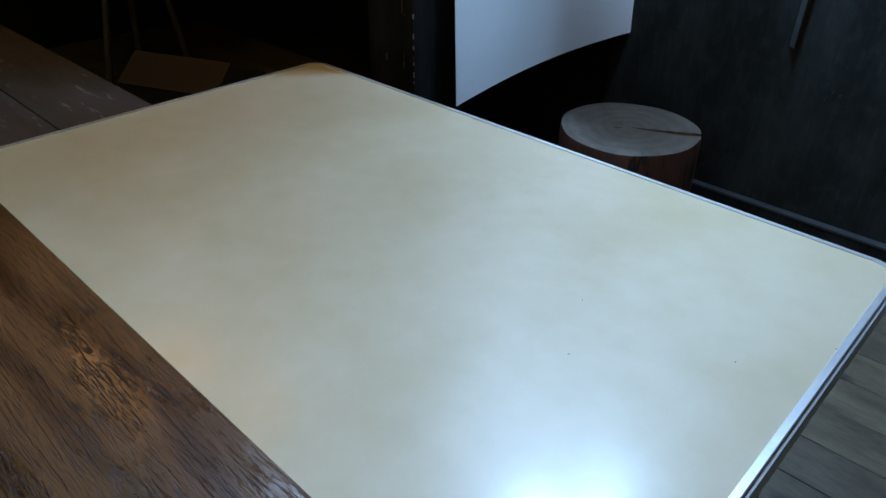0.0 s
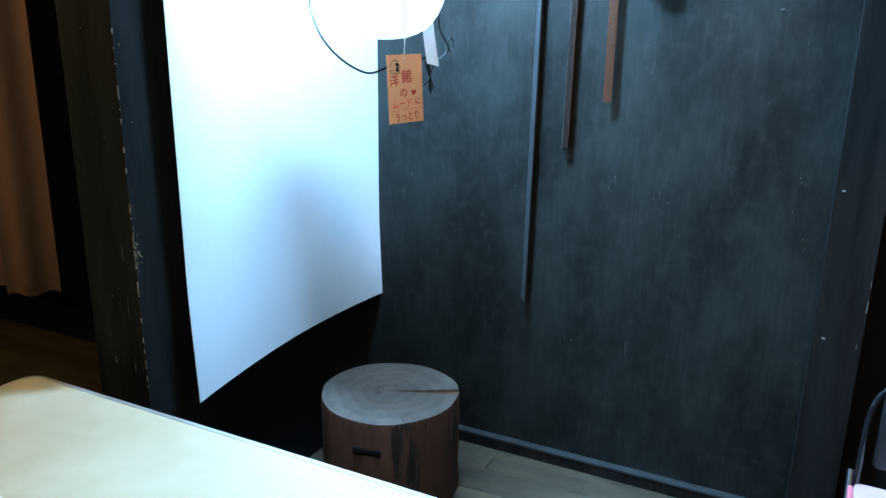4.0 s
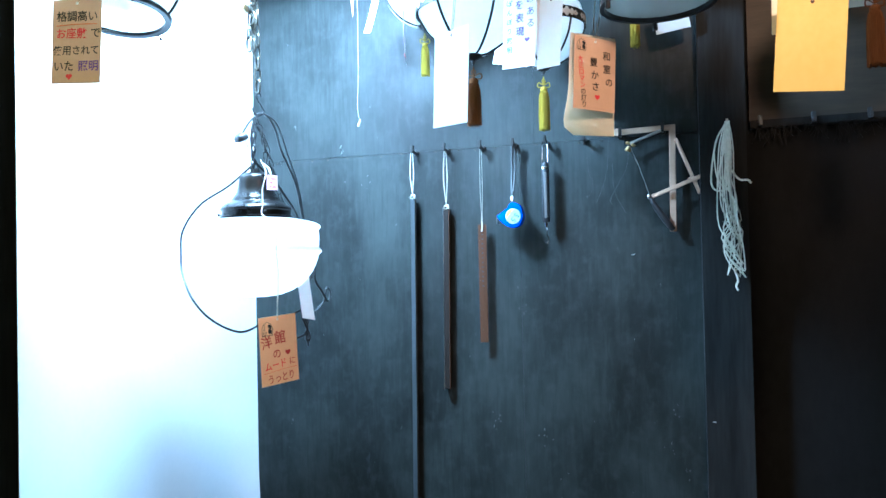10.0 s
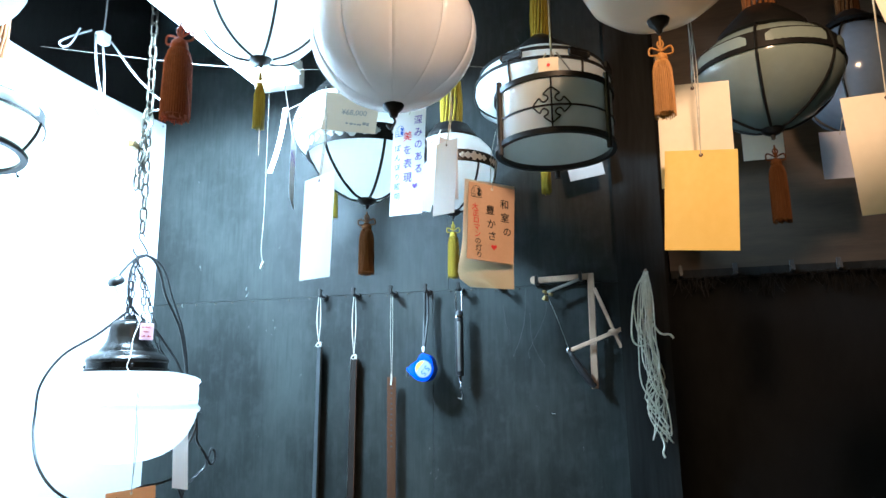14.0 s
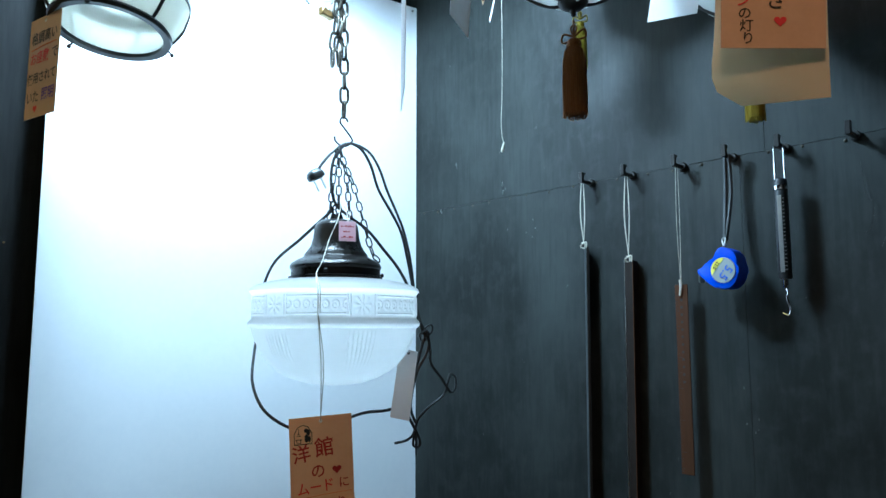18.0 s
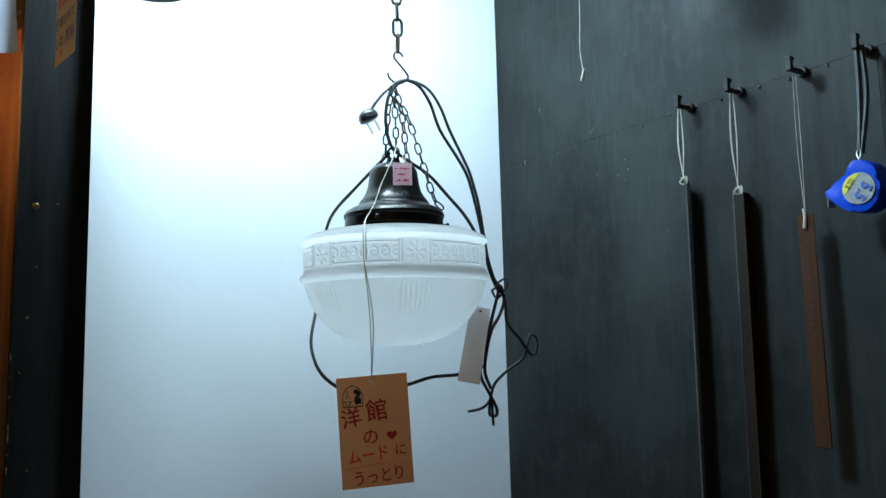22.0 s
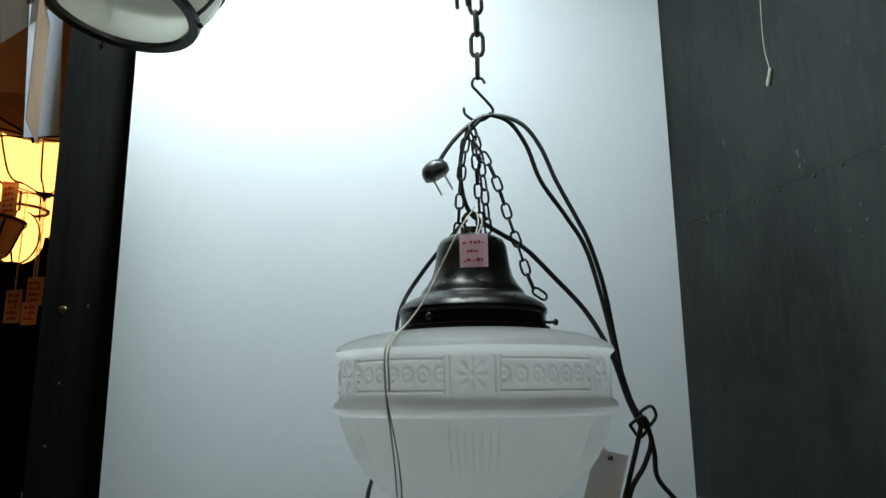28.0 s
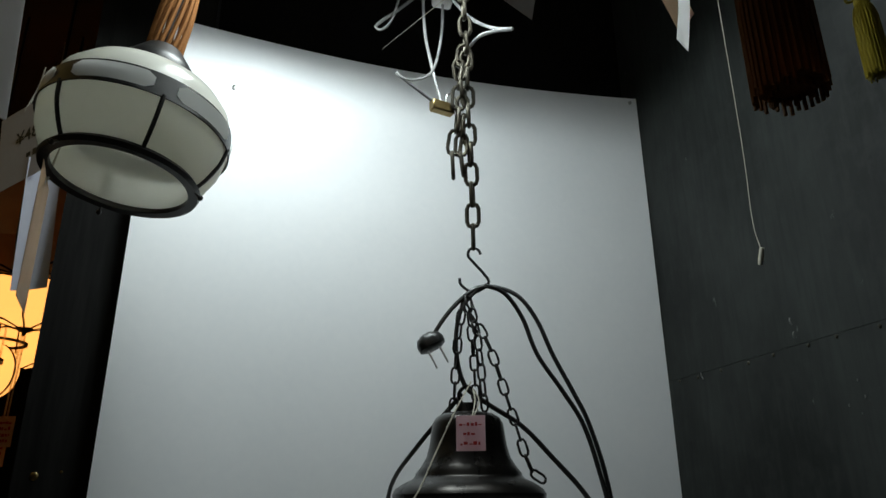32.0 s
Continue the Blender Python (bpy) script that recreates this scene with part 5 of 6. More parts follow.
# bell-shaped lantern behind it
p = [(0.0, 0.0), (0.05, 0.004), (0.105, 0.016), (0.138, 0.038), (0.147, 0.062), (0.145, 0.085), (0.134, 0.105), (0.110, 0.128), (0.078, 0.146), (0.050, 0.154)]
e = lantern("lantern", -0.212, 1.605, 1.884, "wide white lantern with double black hoops and gold cords", "opal glass bowl", p, 6, p[1:8], None, FIN,
            [(0.050, 0.152), (0.062, 0.156), (0.058, 0.166), (0.034, 0.188), (0.020, 0.200)], GOLD, tas=(-0.036, 0.090, 0.020, GOLD), turn=10, glass_mat=SOFTGLASS)
for a in (-118, -62, -20):
    part("hoop_plate", block(-0.024, -0.0022, 0.085, 0.024, 0.0, 0.103, 0.004, turn=pose(0, 0, 0, 0, 0, a + 90) @ Matrix.Translation((0, -0.144, 0)) @ pose(0, 0, 0, 0, 0, 0)), IRON, e)
for r, z in ((0.146, 0.078), (0.135, 0.104)):
    part("hoop", lathe([(r, z), (r + 0.003, z), (r + 0.002, z + 0.006), (r - 0.001, z + 0.006)], 64), IRON, e)

# flat bowl lamp with orange tassel
p = [(0.0, 0.0), (0.030, 0.004), (0.060, 0.016), (0.082, 0.034), (0.094, 0.058), (0.093, 0.082), (0.080, 0.104), (0.050, 0.120)]
lantern("lantern", 0.003, 1.000, 1.760, "cream glass bowl lamp with bronze finial and orange tassel", "creamy glass bowl", p, finial=[(0.0, -0.018), (0.003, -0.016), (0.005, -0.010), (0.012, -0.004), (0.014, 0.002), (0.012, 0.006), (0.0, 0.008)],
        cap=[(0.048, 0.118), (0.056, 0.122), (0.04, 0.135), (0.02, 0.142)], tas=(-0.020, 0.070, 0.024, GOLDORANGE), glass_mat=AMBER)

# big ribbed lantern with belt; the cards' shade is in its glass colour
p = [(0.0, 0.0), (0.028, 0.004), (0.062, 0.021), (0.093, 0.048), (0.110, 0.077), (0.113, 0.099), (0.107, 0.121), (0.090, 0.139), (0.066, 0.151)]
lantern("lantern", 0.181, 1.310, 1.711, "large ribbed lantern with riveted black belt and brown tassel", "glass globe toned greenish grey for shade", p, 6, p, (0.112, 0.092, 0.122, 6, False, 0.006), FIN,
        [(0.062, 0.150), (0.072, 0.154), (0.068, 0.166), (0.05, 0.186), (0.030, 0.206)], BROWNSILK, 0.022, tas=(-0.024, 0.090, 0.026, DEEPBROWN), turn=14, glass_mat=SHADEDGLASS)
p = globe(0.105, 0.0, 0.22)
lantern("lantern", 0.400, 1.600, 1.790, "bluish white ribbed globe lantern in shade", "opal glass toned bluish for shade", p, 6, p, None, FIN,
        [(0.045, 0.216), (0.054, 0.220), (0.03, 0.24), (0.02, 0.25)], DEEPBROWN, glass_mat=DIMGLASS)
# two lamps above the aisle
p = globe(0.085, 0.0, 0.15)
lantern("lantern", -0.800, 0.720, 1.738, "round white glass globe hanging over the aisle", "white glass globe", p, finial=FIN, cap=[(0.035, 0.148), (0.042, 0.152), (0.02, 0.17)], turn=15)
p = globe(0.080, 0.0, 0.13, a0=-75)
lantern("lantern", -0.515, 0.770, 1.762, "dark-rimmed glass lamp with orange tassel below", "white glass bowl", p, finial=FIN, cap=[(0.045, 0.128), (0.05, 0.132), (0.02, 0.15)], tas=(-0.044, 0.080, 0.030, ORANGESILK))

# ---- hanging cards ----
t = tag("paper_tag", (-0.272, 1.304, 1.660), 40, 0.090, 0.134, KRAFT, "kraft shop tag with black and red vertical writing", (-0.250, 1.305, 1.80), tilt=3)
stamp(t, -0.030, -0.016, 0.0095)
for s, x, z in (("和", 0.025, -0.032), ("室", 0.026, -0.056), ("の", 0.031, -0.080)):
    writing(s, 0.0175, INKBLACK, t, x, z)
for s, x, z in (("豊", -0.003, -0.046), ("か", 0.000, -0.070), ("さ", 0.002, -0.091)):
    writing(s, 0.0175, INKBLACK, t, x, z)
heart(0.0115, INKRED, t, 0.006, -0.109)
for i, s in enumerate("大正ロマンの灯り"):
    writing(s, 0.0125, INKRED if i < 5 else INKBLACK, t, -0.032 + 0.0015 * i, -0.043 - 0.0118 * i)


def curled_card(w, h, r):
    """A card whose lower corner is rounded and curls back from the wall's light."""
    bm = bmesh.new()
    nx, nz = 12, 16
    g = []
    for j in range(nz + 1):
        row = []
        for i in range(nx + 1):
            u, v = i / nx, j / nz
            left = max(0.0, (v - 1) * h / r + 1)
            x0 = r * (1 - math.sqrt(max(0.0, 1 - left * left)))
            x = x0 + (w - x0) * u
            row.append(bm.verts.new((x - w / 2, 0.030 * max(0.0, v - 0.45) ** 2 * (1 - u) * 4 + 0.004 * math.sin(3 * v), -h * v - 0.004 * u * v)))
        g.append(row)
    for j in range(nz):
        for i in range(nx):
            bm.faces.new((g[j][i], g[j][i + 1], g[j + 1][i + 1], g[j + 1][i]))
    bm.normal_update()
    bmesh.ops.solidify(bm, geom=bm.faces[:], thickness=0.0006)
    return bm


e = new("paper_tag")
e.matrix_world = pose(-0.277, 1.312, 1.668, 0, 2, 40)
tagged(e, "cream paper tag curling behind a kraft tag", "price tag", "hanging paper tags")
part("card", curled_card(0.098, 0.180, 0.032), THINIVORY, e)
part("string", tube([(0, 0, -0.006), (0.004, 0.0, 0.06), (0.02, 0.0, 0.135)], 0.0007, 5), STRING, e)
t = tag("paper_tag", (-0.464, 1.026, 1.612), -38, 0.092, 0.146, THINCARD, "blank white card tag turned edge-on", (-0.462, 1.035, 1.75), tilt=4)
t = tag("paper_tag", (-0.388, 1.205, 1.772), -16, 0.064, 0.178, CARD, "white card with blue and purple vertical writing", (-0.375, 1.20, 1.86), tilt=3, hole=False)
for i, s in enumerate("深みのある"):
    writing(s, 0.0165, INKPURPLE, t, 0.018 + 0.001 * i, -0.020 - 0.021 * i)
for i, s in enumerate("美を表現"):
    writing(s, 0.0175, INKRED if i == 0 else INKPURPLE, t, -0.002 + 0.001 * i, -0.046 - 0.0235 * i)
heart(0.011, INKPURPLE, t, 0.016, -0.131)
for i, s in enumerate("ぼんぼり照明"):
    writing(s, 0.0120, INKBLUE, t, -0.021 + 0.0005 * i, -0.064 - 0.0165 * i)
stamp(t, -0.018, -0.034, 0.0085, INKBLUE)
t = tag("paper_tag", (-0.440, 1.480, 1.815), -14, 0.085, 0.140, THINCARD, "white card tag hanging from a small lantern", (-0.42, 1.52, 1.86), tilt=14)
t = tag("paper_tag", (-0.350, 1.300, 1.748), -40, 0.066, 0.132, CARD, "blank white card tag behind a written card", (-0.345, 1.31, 1.86), tilt=6)
t = tag("paper_tag", (-0.392, 1.470, 1.815), 66, 0.060, 0.120, CARD, "white card with purple writing seen obliquely", (-0.40, 1.52, 1.86), hole=False)
for i, s in enumerate("るひと"):
    writing(s, 0.014, INKPURPLE, t, 0.0, -0.05 - 0.016 * i)
heart(0.010, INKRED, t, 0.002, -0.106)
t = tag("paper_tag", (-0.487, 1.200, 1.812), 10, 0.094, 0.068, IVORY, "ivory price card with faint grey figures", (-0.48, 1.22, 1.87), tilt=8, hole=False)
writing("¥68,000", 0.0135, GREYINK, t, 0.006, -0.034)
bars(t, GREYINK, [(-0.006, 0.034, -0.052, 0.007)])
t = tag("paper_tag", (-0.778, 1.500, 1.945), -48, 0.050, 0.150, THINCARD, "white card tag curling and hanging askew", (-0.72, 1.62, 2.03), curl=0.02, tilt=17)
t = tag("paper_tag", (-0.638, 1.278, 1.775), 108, 0.050, 0.135, SHADEDCARD, "pale card toned down for shade, with handwriting and a red heart", (-0.65, 1.25, 1.90), tilt=14, curl=0.004, hole=False)
bars(t, INKPURPLE, [(-0.020, 0.020, -0.040 - 0.018 * i, 0.010) for i in range(4)])
heart(0.012, INKRED, t, 0.012, -0.118)
t = tag("paper_tag", (-0.140, 1.692, 1.838), 8, 0.078, 0.062, THINCARD, "small white card tag below the drum lantern", (-0.222, 1.605, 1.90), tilt=-10, hole=False)
t = tag("paper_tag", (0.047, 1.110, 1.720), 2, 0.094, 0.146, IVORY, "blank ivory card hanging behind a yellow card", (0.040, 1.06, 1.86), tilt=1)
t = tag("paper_tag", (0.048, 1.085, 1.616), 0, 0.090, 0.133, YELLOW, "blank bright yellow card tag on a string", (0.040, 1.06, 1.86), tilt=4)
t = tag("paper_tag", (0.268, 1.085, 1.668), 2, 0.104, 0.152, IVORY, "blank pinkish ivory card on a string", (0.270, 1.10, 2.45), tilt=-3)
t = tag("paper_tag", (0.236, 0.840, 1.760), 5, 0.150, 0.175, IVORY, "large ivory price card with worn figures", (0.236, 0.86, 2.45), tilt=-14, bend=0.004, hole=False)
bars(t, INKBLACK, [(-0.060, -0.040, -0.060, 0.012), (-0.058, -0.048, -0.085, 0.010)])
t = tag("paper_tag", (0.215, 1.580, 1.812), 0, 0.075, 0.064, IVORY, "dim ivory tag behind the ribbed lantern", (0.20, 1.40, 1.80), hole=False)
# Bluish shade on the white tag comes from using the lilac colour.
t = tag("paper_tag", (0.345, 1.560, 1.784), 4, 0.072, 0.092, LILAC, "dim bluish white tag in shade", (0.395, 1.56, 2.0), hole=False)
t = tag("paper_tag", (-1.070, 0.905, 1.700), 10, 0.088, 0.140, KRAFT, "kraft shop tag with black and red rows of writing", (-1.05, 0.93, 1.80), tilt=2)
for row, mat, x, z in (("格調高い", INKBLACK, 0.001, -0.030), ("お座敷", INKRED, -0.009, -0.058), ("で", INKBLACK, 0.034, -0.058), ("使用されて", INKBLACK, 0.0, -0.086),
                       ("いた", INKBLACK, -0.022, -0.112), ("照明", INKPURPLE, 0.022, -0.112)):
    writing(row, 0.0185 if len(row) < 5 else 0.0165, mat, t, x, z)
heart(0.012, INKRED, t, -0.012, -0.128)
part("marker_stroke", tube([(-0.036, -0.0009, -0.044), (0.0, -0.0009, -0.042), (0.036, -0.0009, -0.042)], 0.0008, 4), INKORANGE, t)
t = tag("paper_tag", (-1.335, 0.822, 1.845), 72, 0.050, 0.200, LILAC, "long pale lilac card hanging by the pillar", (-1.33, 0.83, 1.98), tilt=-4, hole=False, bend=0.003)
# White card against the light, its shade put into the colour.
t = tag("paper_tag", (-1.365, 0.770, 1.935), 50, 0.100, 0.130, SHADEDCARD, "white price card with grey figures beside the pillar", (-1.35, 0.79, 2.00), tilt=-12, hole=False)
writing("¥48", 0.030, INKBLACK, t, 0.010, -0.055)
bars(t, INKBLACK, [(0.010, 0.032, -0.090, 0.013)])
t = tag("paper_tag", (-0.885, 1.575, 1.940), -61, 0.075, 0.070, KRAFT, "kraft tag hanging point-down under the ceiling", (-0.88, 1.53, 2.04), tilt=-40, hole=False)

# pull cord by the wall
e = thing("pull_cord", (-0.902, 1.637, 1.60), "white pull cord with a small end knob", "pull cord")
part("cord", tube([(0.003, 0, 0.022), (-0.002, 0, 0.06), (0.002, 0, 0.16), (0.003, 0, 0.45), (0.003, 0, 0.85)], 0.00042, 6), STRING, e)
part("knob", lathe([(0.0, -0.004), (0.0022, -0.004), (0.0030, 0.002), (0.0024, 0.014), (0.0, 0.015)], 10), STRING, e, place=pose(0, 0, 0.010, 0, 22, 0))

# ceiling fixture, and a housing added for the unseen spot light
e = thing("ceiling_light", (-0.90, 1.36, 2.094), "white batten ceiling light with a bright diffuser", "ceiling light")
part("diffuser", block(-0.060, -0.34, 0.0, 0.060, 0.315, 0.022, 0.008, 2), TUBEGLOW, e, "bright white diffuser")
part("body", block(-0.068, -0.35, 0.022, 0.068, 0.325, 0.060, 0.004), CARD, e)
for y0, y1 in ((0.3155, 0.350), (-0.375, -0.3405)):
    part("end_cap", block(-0.062, y0, -0.004, 0.062, y1, 0.050, 0.006, 2), CARD, e, "white plastic end cap")
for y in (-0.25, 0.2):
    part("bracket", block(-0.012, y - 0.01, 0.06, 0.012, y + 0.01, 0.356), CARD, e)
e = thing("added_spot", (LIGHT.x, LIGHT.y, LIGHT.z), "added black housing for an unseen light under the ceiling", "spotlight")
part("housing", lathe([(0.030, 0.010), (0.033, 0.012), (0.033, 0.05), (0.024, 0.09), (0.012, 0.11), (0.0, 0.112)], 32), IRON, e)
part("bulb", lathe([(0.0, 0.022), (0.018, 0.024), (0.024, 0.036), (0.018, 0.05), (0.0, 0.055)], 24), LITWHITE, e)
part("stem", tube([(0, 0, 0.105), (0, 0, 0.366)], 0.006, 8, smooth=False), IRON, e)

# ---- tools on the wall ----
YW = 1.766


def wall_hook(x, z, group="black hooks along the wall"):
    e = thing("wall_hook", (x, YW, z), "small black square hook on the wall", "hook", group)
    bm = lathe([(0.0, 0.0), (0.0075, 0.0), (0.0075, 0.006), (0.0065, 0.008), (0.0, 0.008)], 12)
    bmesh.ops.transform(bm, matrix=pose(0, 0, 0.001, 90), verts=bm.verts)
    block(-0.0030, -0.034, -0.003, 0.0030, -0.007, 0.003, 0.0008, bm=bm)
    block(-0.0038, -0.038, -0.003, 0.0038, -0.031, 0.017, 0.0008, bm=bm)
    block(-0.0030, -0.032, 0.012, 0.0030, -0.026, 0.017, 0.0006, bm=bm)
    part("hook_body", bm, IRON, e)
    return e


HX = (-0.792, -0.704, -0.608, -0.522, -0.441, -0.345)
for x in HX:
    wall_hook(x, 1.547)


def hung(name, x, label, category):
    return thing(name, (x, YW - 0.025, 1.546), label, category)


def loop_string(e, z, w, r=0.0009, mat=STRING, n=2):
    for i in range(n):
        part("string", tube([(-0.002, 0, 0.004), (-w / 2 - 0.0015 * i, -0.001, z / 2), (0, 0, z)], r, 5, steps=4), mat, e)
        part("string", tube([(0.002, 0, 0.004), (w / 2 + 0.001 * i, -0.002, z / 2), (0, 0, z)], r, 5, steps=4), mat, e)


def rod(x, dx, z1, z0, w, deep, turn, label, edge, face=None):
    e = hung("steel_rule", x, label, "long rule")
    loop_string(e, z1 - 1.546, 0.009, 0.0006)
    bm = tube([(-0.004, 0, z1 - 1.546), (0.004, -0.003, z1 - 1.548), (0.0, 0.002, z1 - 1.556), (-0.006, -0.002, z1 - 1.552), (0.005, 0, z1 - 1.545), (0.007, -0.002, z1 - 1.556)], 0.0014, 5)
    part("knot", bm, STRING, e)
    top = z1 - 1.553
    m = Matrix.Translation((0, 0.011, 0)) @ pose(0, 0, 0, 0, math.degrees(math.atan2(dx, z1 - z0)), 0) @ pose(0, 0, 0, 0, 0, turn)
    part("blade", block(-w / 2, -deep / 2, z0 - 1.546, w / 2, deep / 2, top, 0.0008, turn=m), DARKWOOD, e, "dark painted bar")
    # Sheet in paler steel for the light on the bar's front face.
    if face:
        part("lit_face", block(-w / 2 + 0.001, -deep / 2 - 0.0008, z0 - 1.545, w / 2 - 0.001, -deep / 2, top - 0.001, turn=m), face, e, "paler sheet for the light on the front face")
    # Thin strips: light caught along the edges, and the shorter bar's brown edge.
    for q, mat in edge:
        part("edge_strip", block(q - 0.0006, -deep / 2 - 0.0006, z0 - 1.546, q + 0.0006, -deep / 2 + 0.0012, top, turn=m), mat, e)
    return e


rod(-0.797, 0.010, 1.434, 0.484, 0.030, 0.004, -48, "long dark steel bar hung on a white string", ((0.0145, CHAINMETAL), (-0.0148, CHAINMETAL)), PALESTEEL)
rod(-0.704, 0.006, 1.402, 0.924, 0.015, 0.021, 6, "shorter dark steel bar hung on a white string", ((-0.0074, STEEL), (0.0074, RULER)))

e = hung("ruler", HX[2], "reddish wooden ruler hung on a string", "ruler")
loop_string(e, 1.340 - 1.546, 0.006, 0.00045, n=1)
part("cord_end", tube([(0, -0.003, -0.190), (0.001, -0.003, -0.202), (-0.001, -0.003, -0.216)], 0.0022, 6), STRING, e)
part("blade", block(-0.0108, -0.0012, 1.046 - 1.546, 0.0108, 0.0012, 1.348 - 1.546, 0.0006), RULER, e, "reddish-brown wooden ruler")
bm = bmesh.new()
for i in range(58):
    z = -0.216 - i * 0.005
    block(-0.0104, -0.0016, z, -0.0104 + (0.009 if i % 10 == 0 else 0.006 if i % 5 == 0 else 0.0035), -0.0012, z + 0.0006, bm=bm)
for i in range(12):
    block(-0.002, -0.0016, -0.225 - i * 0.012, 0.002, -0.0012, -0.221 - i * 0.012, bm=bm)
part("graduations", bm, INKBLACK, e, "fine black graduations")


def tape_measure():
    e = hung("tape_measure", HX[3], "blue tape measure hanging by a black strap", "tape measure")
    part("strap", tube([(-0.003, 0, 0.004), (-0.0045, 0, -0.06), (-0.004, -0.012, -0.135)], 0.0036, 6), BLACKCORD, e)
    part("strap", tube([(0.003, 0, 0.004), (0.004, 0, -0.06), (-0.002, -0.012, -0.135)], 0.0030, 6), BLACKCORD, e)
    part("clip", tube([(-0.004, -0.012, -0.128), (-0.001, -0.016, -0.134), (-0.003, -0.018, -0.142), (-0.006, -0.016, -0.134), (-0.004, -0.012, -0.128)], 0.0014, 6), STEEL, e)
    c = (0.001, -0.182)
    corners = ((0.003, 0.042), (0.020, 0.035), (0.031, 0.012), (0.030, -0.012), (0.018, -0.030), (0.000, -0.034), (-0.018, -0.027), (-0.040, -0.008), (-0.046, 0.001), (-0.042, 0.006), (-0.022, 0.012), (-0.012, 0.028), (-0.006, 0.040), (0.003, 0.042))
    line = smooth_line([(x, 0, z) for x, z in corners], 3)[:-1]
    out = [(c[0] + q.x * 0.84, c[1] + q.z * 0.84) for q in line]
    bm = bmesh.new()
    f0 = [bm.verts.new((x, -0.040, z)) for x, z in out]
    f1 = [bm.verts.new((x, -0.006, z)) for x, z in out]
    bm.faces.new(f0)
    bm.faces.new(f1[::-1])
    for i in range(len(out)):
        j = (i + 1) % len(out)
        bm.faces.new((f0[i], f0[j], f1[j], f1[i]))
    bmesh.ops.bevel(bm, geom=[q for q in bm.edges if abs(q.verts[0].co.y - q.verts[1].co.y) < 1e-6], offset=0.004, segments=2, affect="EDGES", profile=0.6)
    part("case", bm, BLUE, e, "glossy blue plastic case")
    st = part("sticker", lathe([(0.0, 0.0012), (0.0188, 0.0012), (0.0193, 0)], 40), STICKER, e, "round white dial", pose(c[0] + 0.003, -0.0402, c[1], 90, 0, 0))
    bm = bmesh.new()
    seg = [bm.verts.new((0.0185 * math.cos(radians(143 + q)), 0.0185 * math.sin(radians(143 + q)), 0.0016)) for q in range(-62, 63, 8)]
    bm.faces.new(seg)
    part("sticker_band", bm, LEMON, st, "yellow part of the dial")
    writing("5.5", 0.0190, INKBLUE, e, c[0] + 0.0075, c[1] - 0.004, y=-0.0424, turn=127)
    writing("22.5", 0.0075, INKBLACK, e, c[0] - 0.0065, c[1] + 0.0075, y=-0.0424, turn=127)
    part("blade_hook", block(-0.001, -0.030, -0.012, 0.001, -0.014, 0.002, turn=Matrix.Translation((c[0] - 0.040, 0, c[1] - 0.004))), STEEL, e)
    return e


tape_measure()

e = hung("spring_scale", HX[4], "black cylindrical spring balance with steel hook", "spring scale")
part("hanger", tube([(-0.007, -0.006, -0.052), (-0.007, -0.006, -0.004), (-0.005, -0.006, 0.003), (0.005, -0.006, 0.003), (0.007, -0.006, -0.004), (0.007, -0.006, -0.052)], 0.0015, 6, smooth=False), CHROME, e)
part("barrel", lathe([(0.0, -0.198), (0.0085, -0.198), (0.0095, -0.195), (0.0095, -0.054), (0.0085, -0.050), (0.0, -0.050)], 24), VINYL, e, "black barrel", Matrix.Translation((0, -0.006, 0)))
part("scale_strip", block(-0.0025, -0.0163, -0.188, 0.0035, -0.0150, -0.075), STEEL, e)
part("collar", lathe([(0.0098, -0.066), (0.0102, -0.066), (0.0102, -0.060), (0.0098, -0.060)], 24), CHROME, e, place=Matrix.Translation((0, -0.006, 0)))
bm = bmesh.new()
for i in range(20):
    block(0.0042, -0.0160, -0.185 + i * 0.0055, 0.0072, -0.0150, -0.184 + i * 0.0055, bm=bm)
part("graduations", bm, STEEL, e)
part("swivel", lathe([(0.0, -0.212), (0.004, -0.210), (0.004, -0.198), (0.0, -0.197)], 12), CHROME, e, place=Matrix.Translation((0, -0.006, 0)))
part("hook", tube([(0, -0.006, -0.210), (0.003, -0.008, -0.218), (0.001, -0.008, -0.226), (0.005, -0.008, -0.240), (0.003, -0.009, -0.250), (-0.005, -0.009, -0.247)], 0.0012, 6), CHROME, e)


def bar(bm, a, b, w, y0, y1):
    a, b = Vector((a[0], 0, a[1])), Vector((b[0], 0, b[1]))
    l = (b - a).length
    ang = math.degrees(math.atan2(b.z - a.z, b.x - a.x))
    return block(0, y0, -w / 2, l, y1, w / 2, min(0.0012, w / 4), bm=bm, turn=Matrix.Translation(a) @ pose(0, 0, 0, 0, -ang, 0))


e = thing("carpenter_square", (-0.135, YW, 1.56), "steel carpenter's square in a warm-lit tan, hung on a hook", "carpenter square")
part("short_blade", bar(None, (-0.128, 0.000), (0.004, 0.004), 0.014, -0.020, -0.016), WARMLITSTEEL, e)
part("long_blade", bar(None, (-0.003, 0.010), (-0.006, -0.245), 0.015, -0.022, -0.018), WARMLITSTEEL, e)
part("end_cap", lathe([(0.0, -0.004), (0.009, -0.004), (0.009, 0.004), (0.0, 0.004)], 16), WARMLITSTEEL, e, place=pose(-0.130, -0.018, 0.001, 90))
e = thing("coping_saw", (-0.135, YW, 1.47), "coping saw with wooden frame and black handle", "saw")
part("back_bar", bar(None, (0.004, 0.065), (0.055, -0.068), 0.008, -0.030, -0.023), STICK, e)
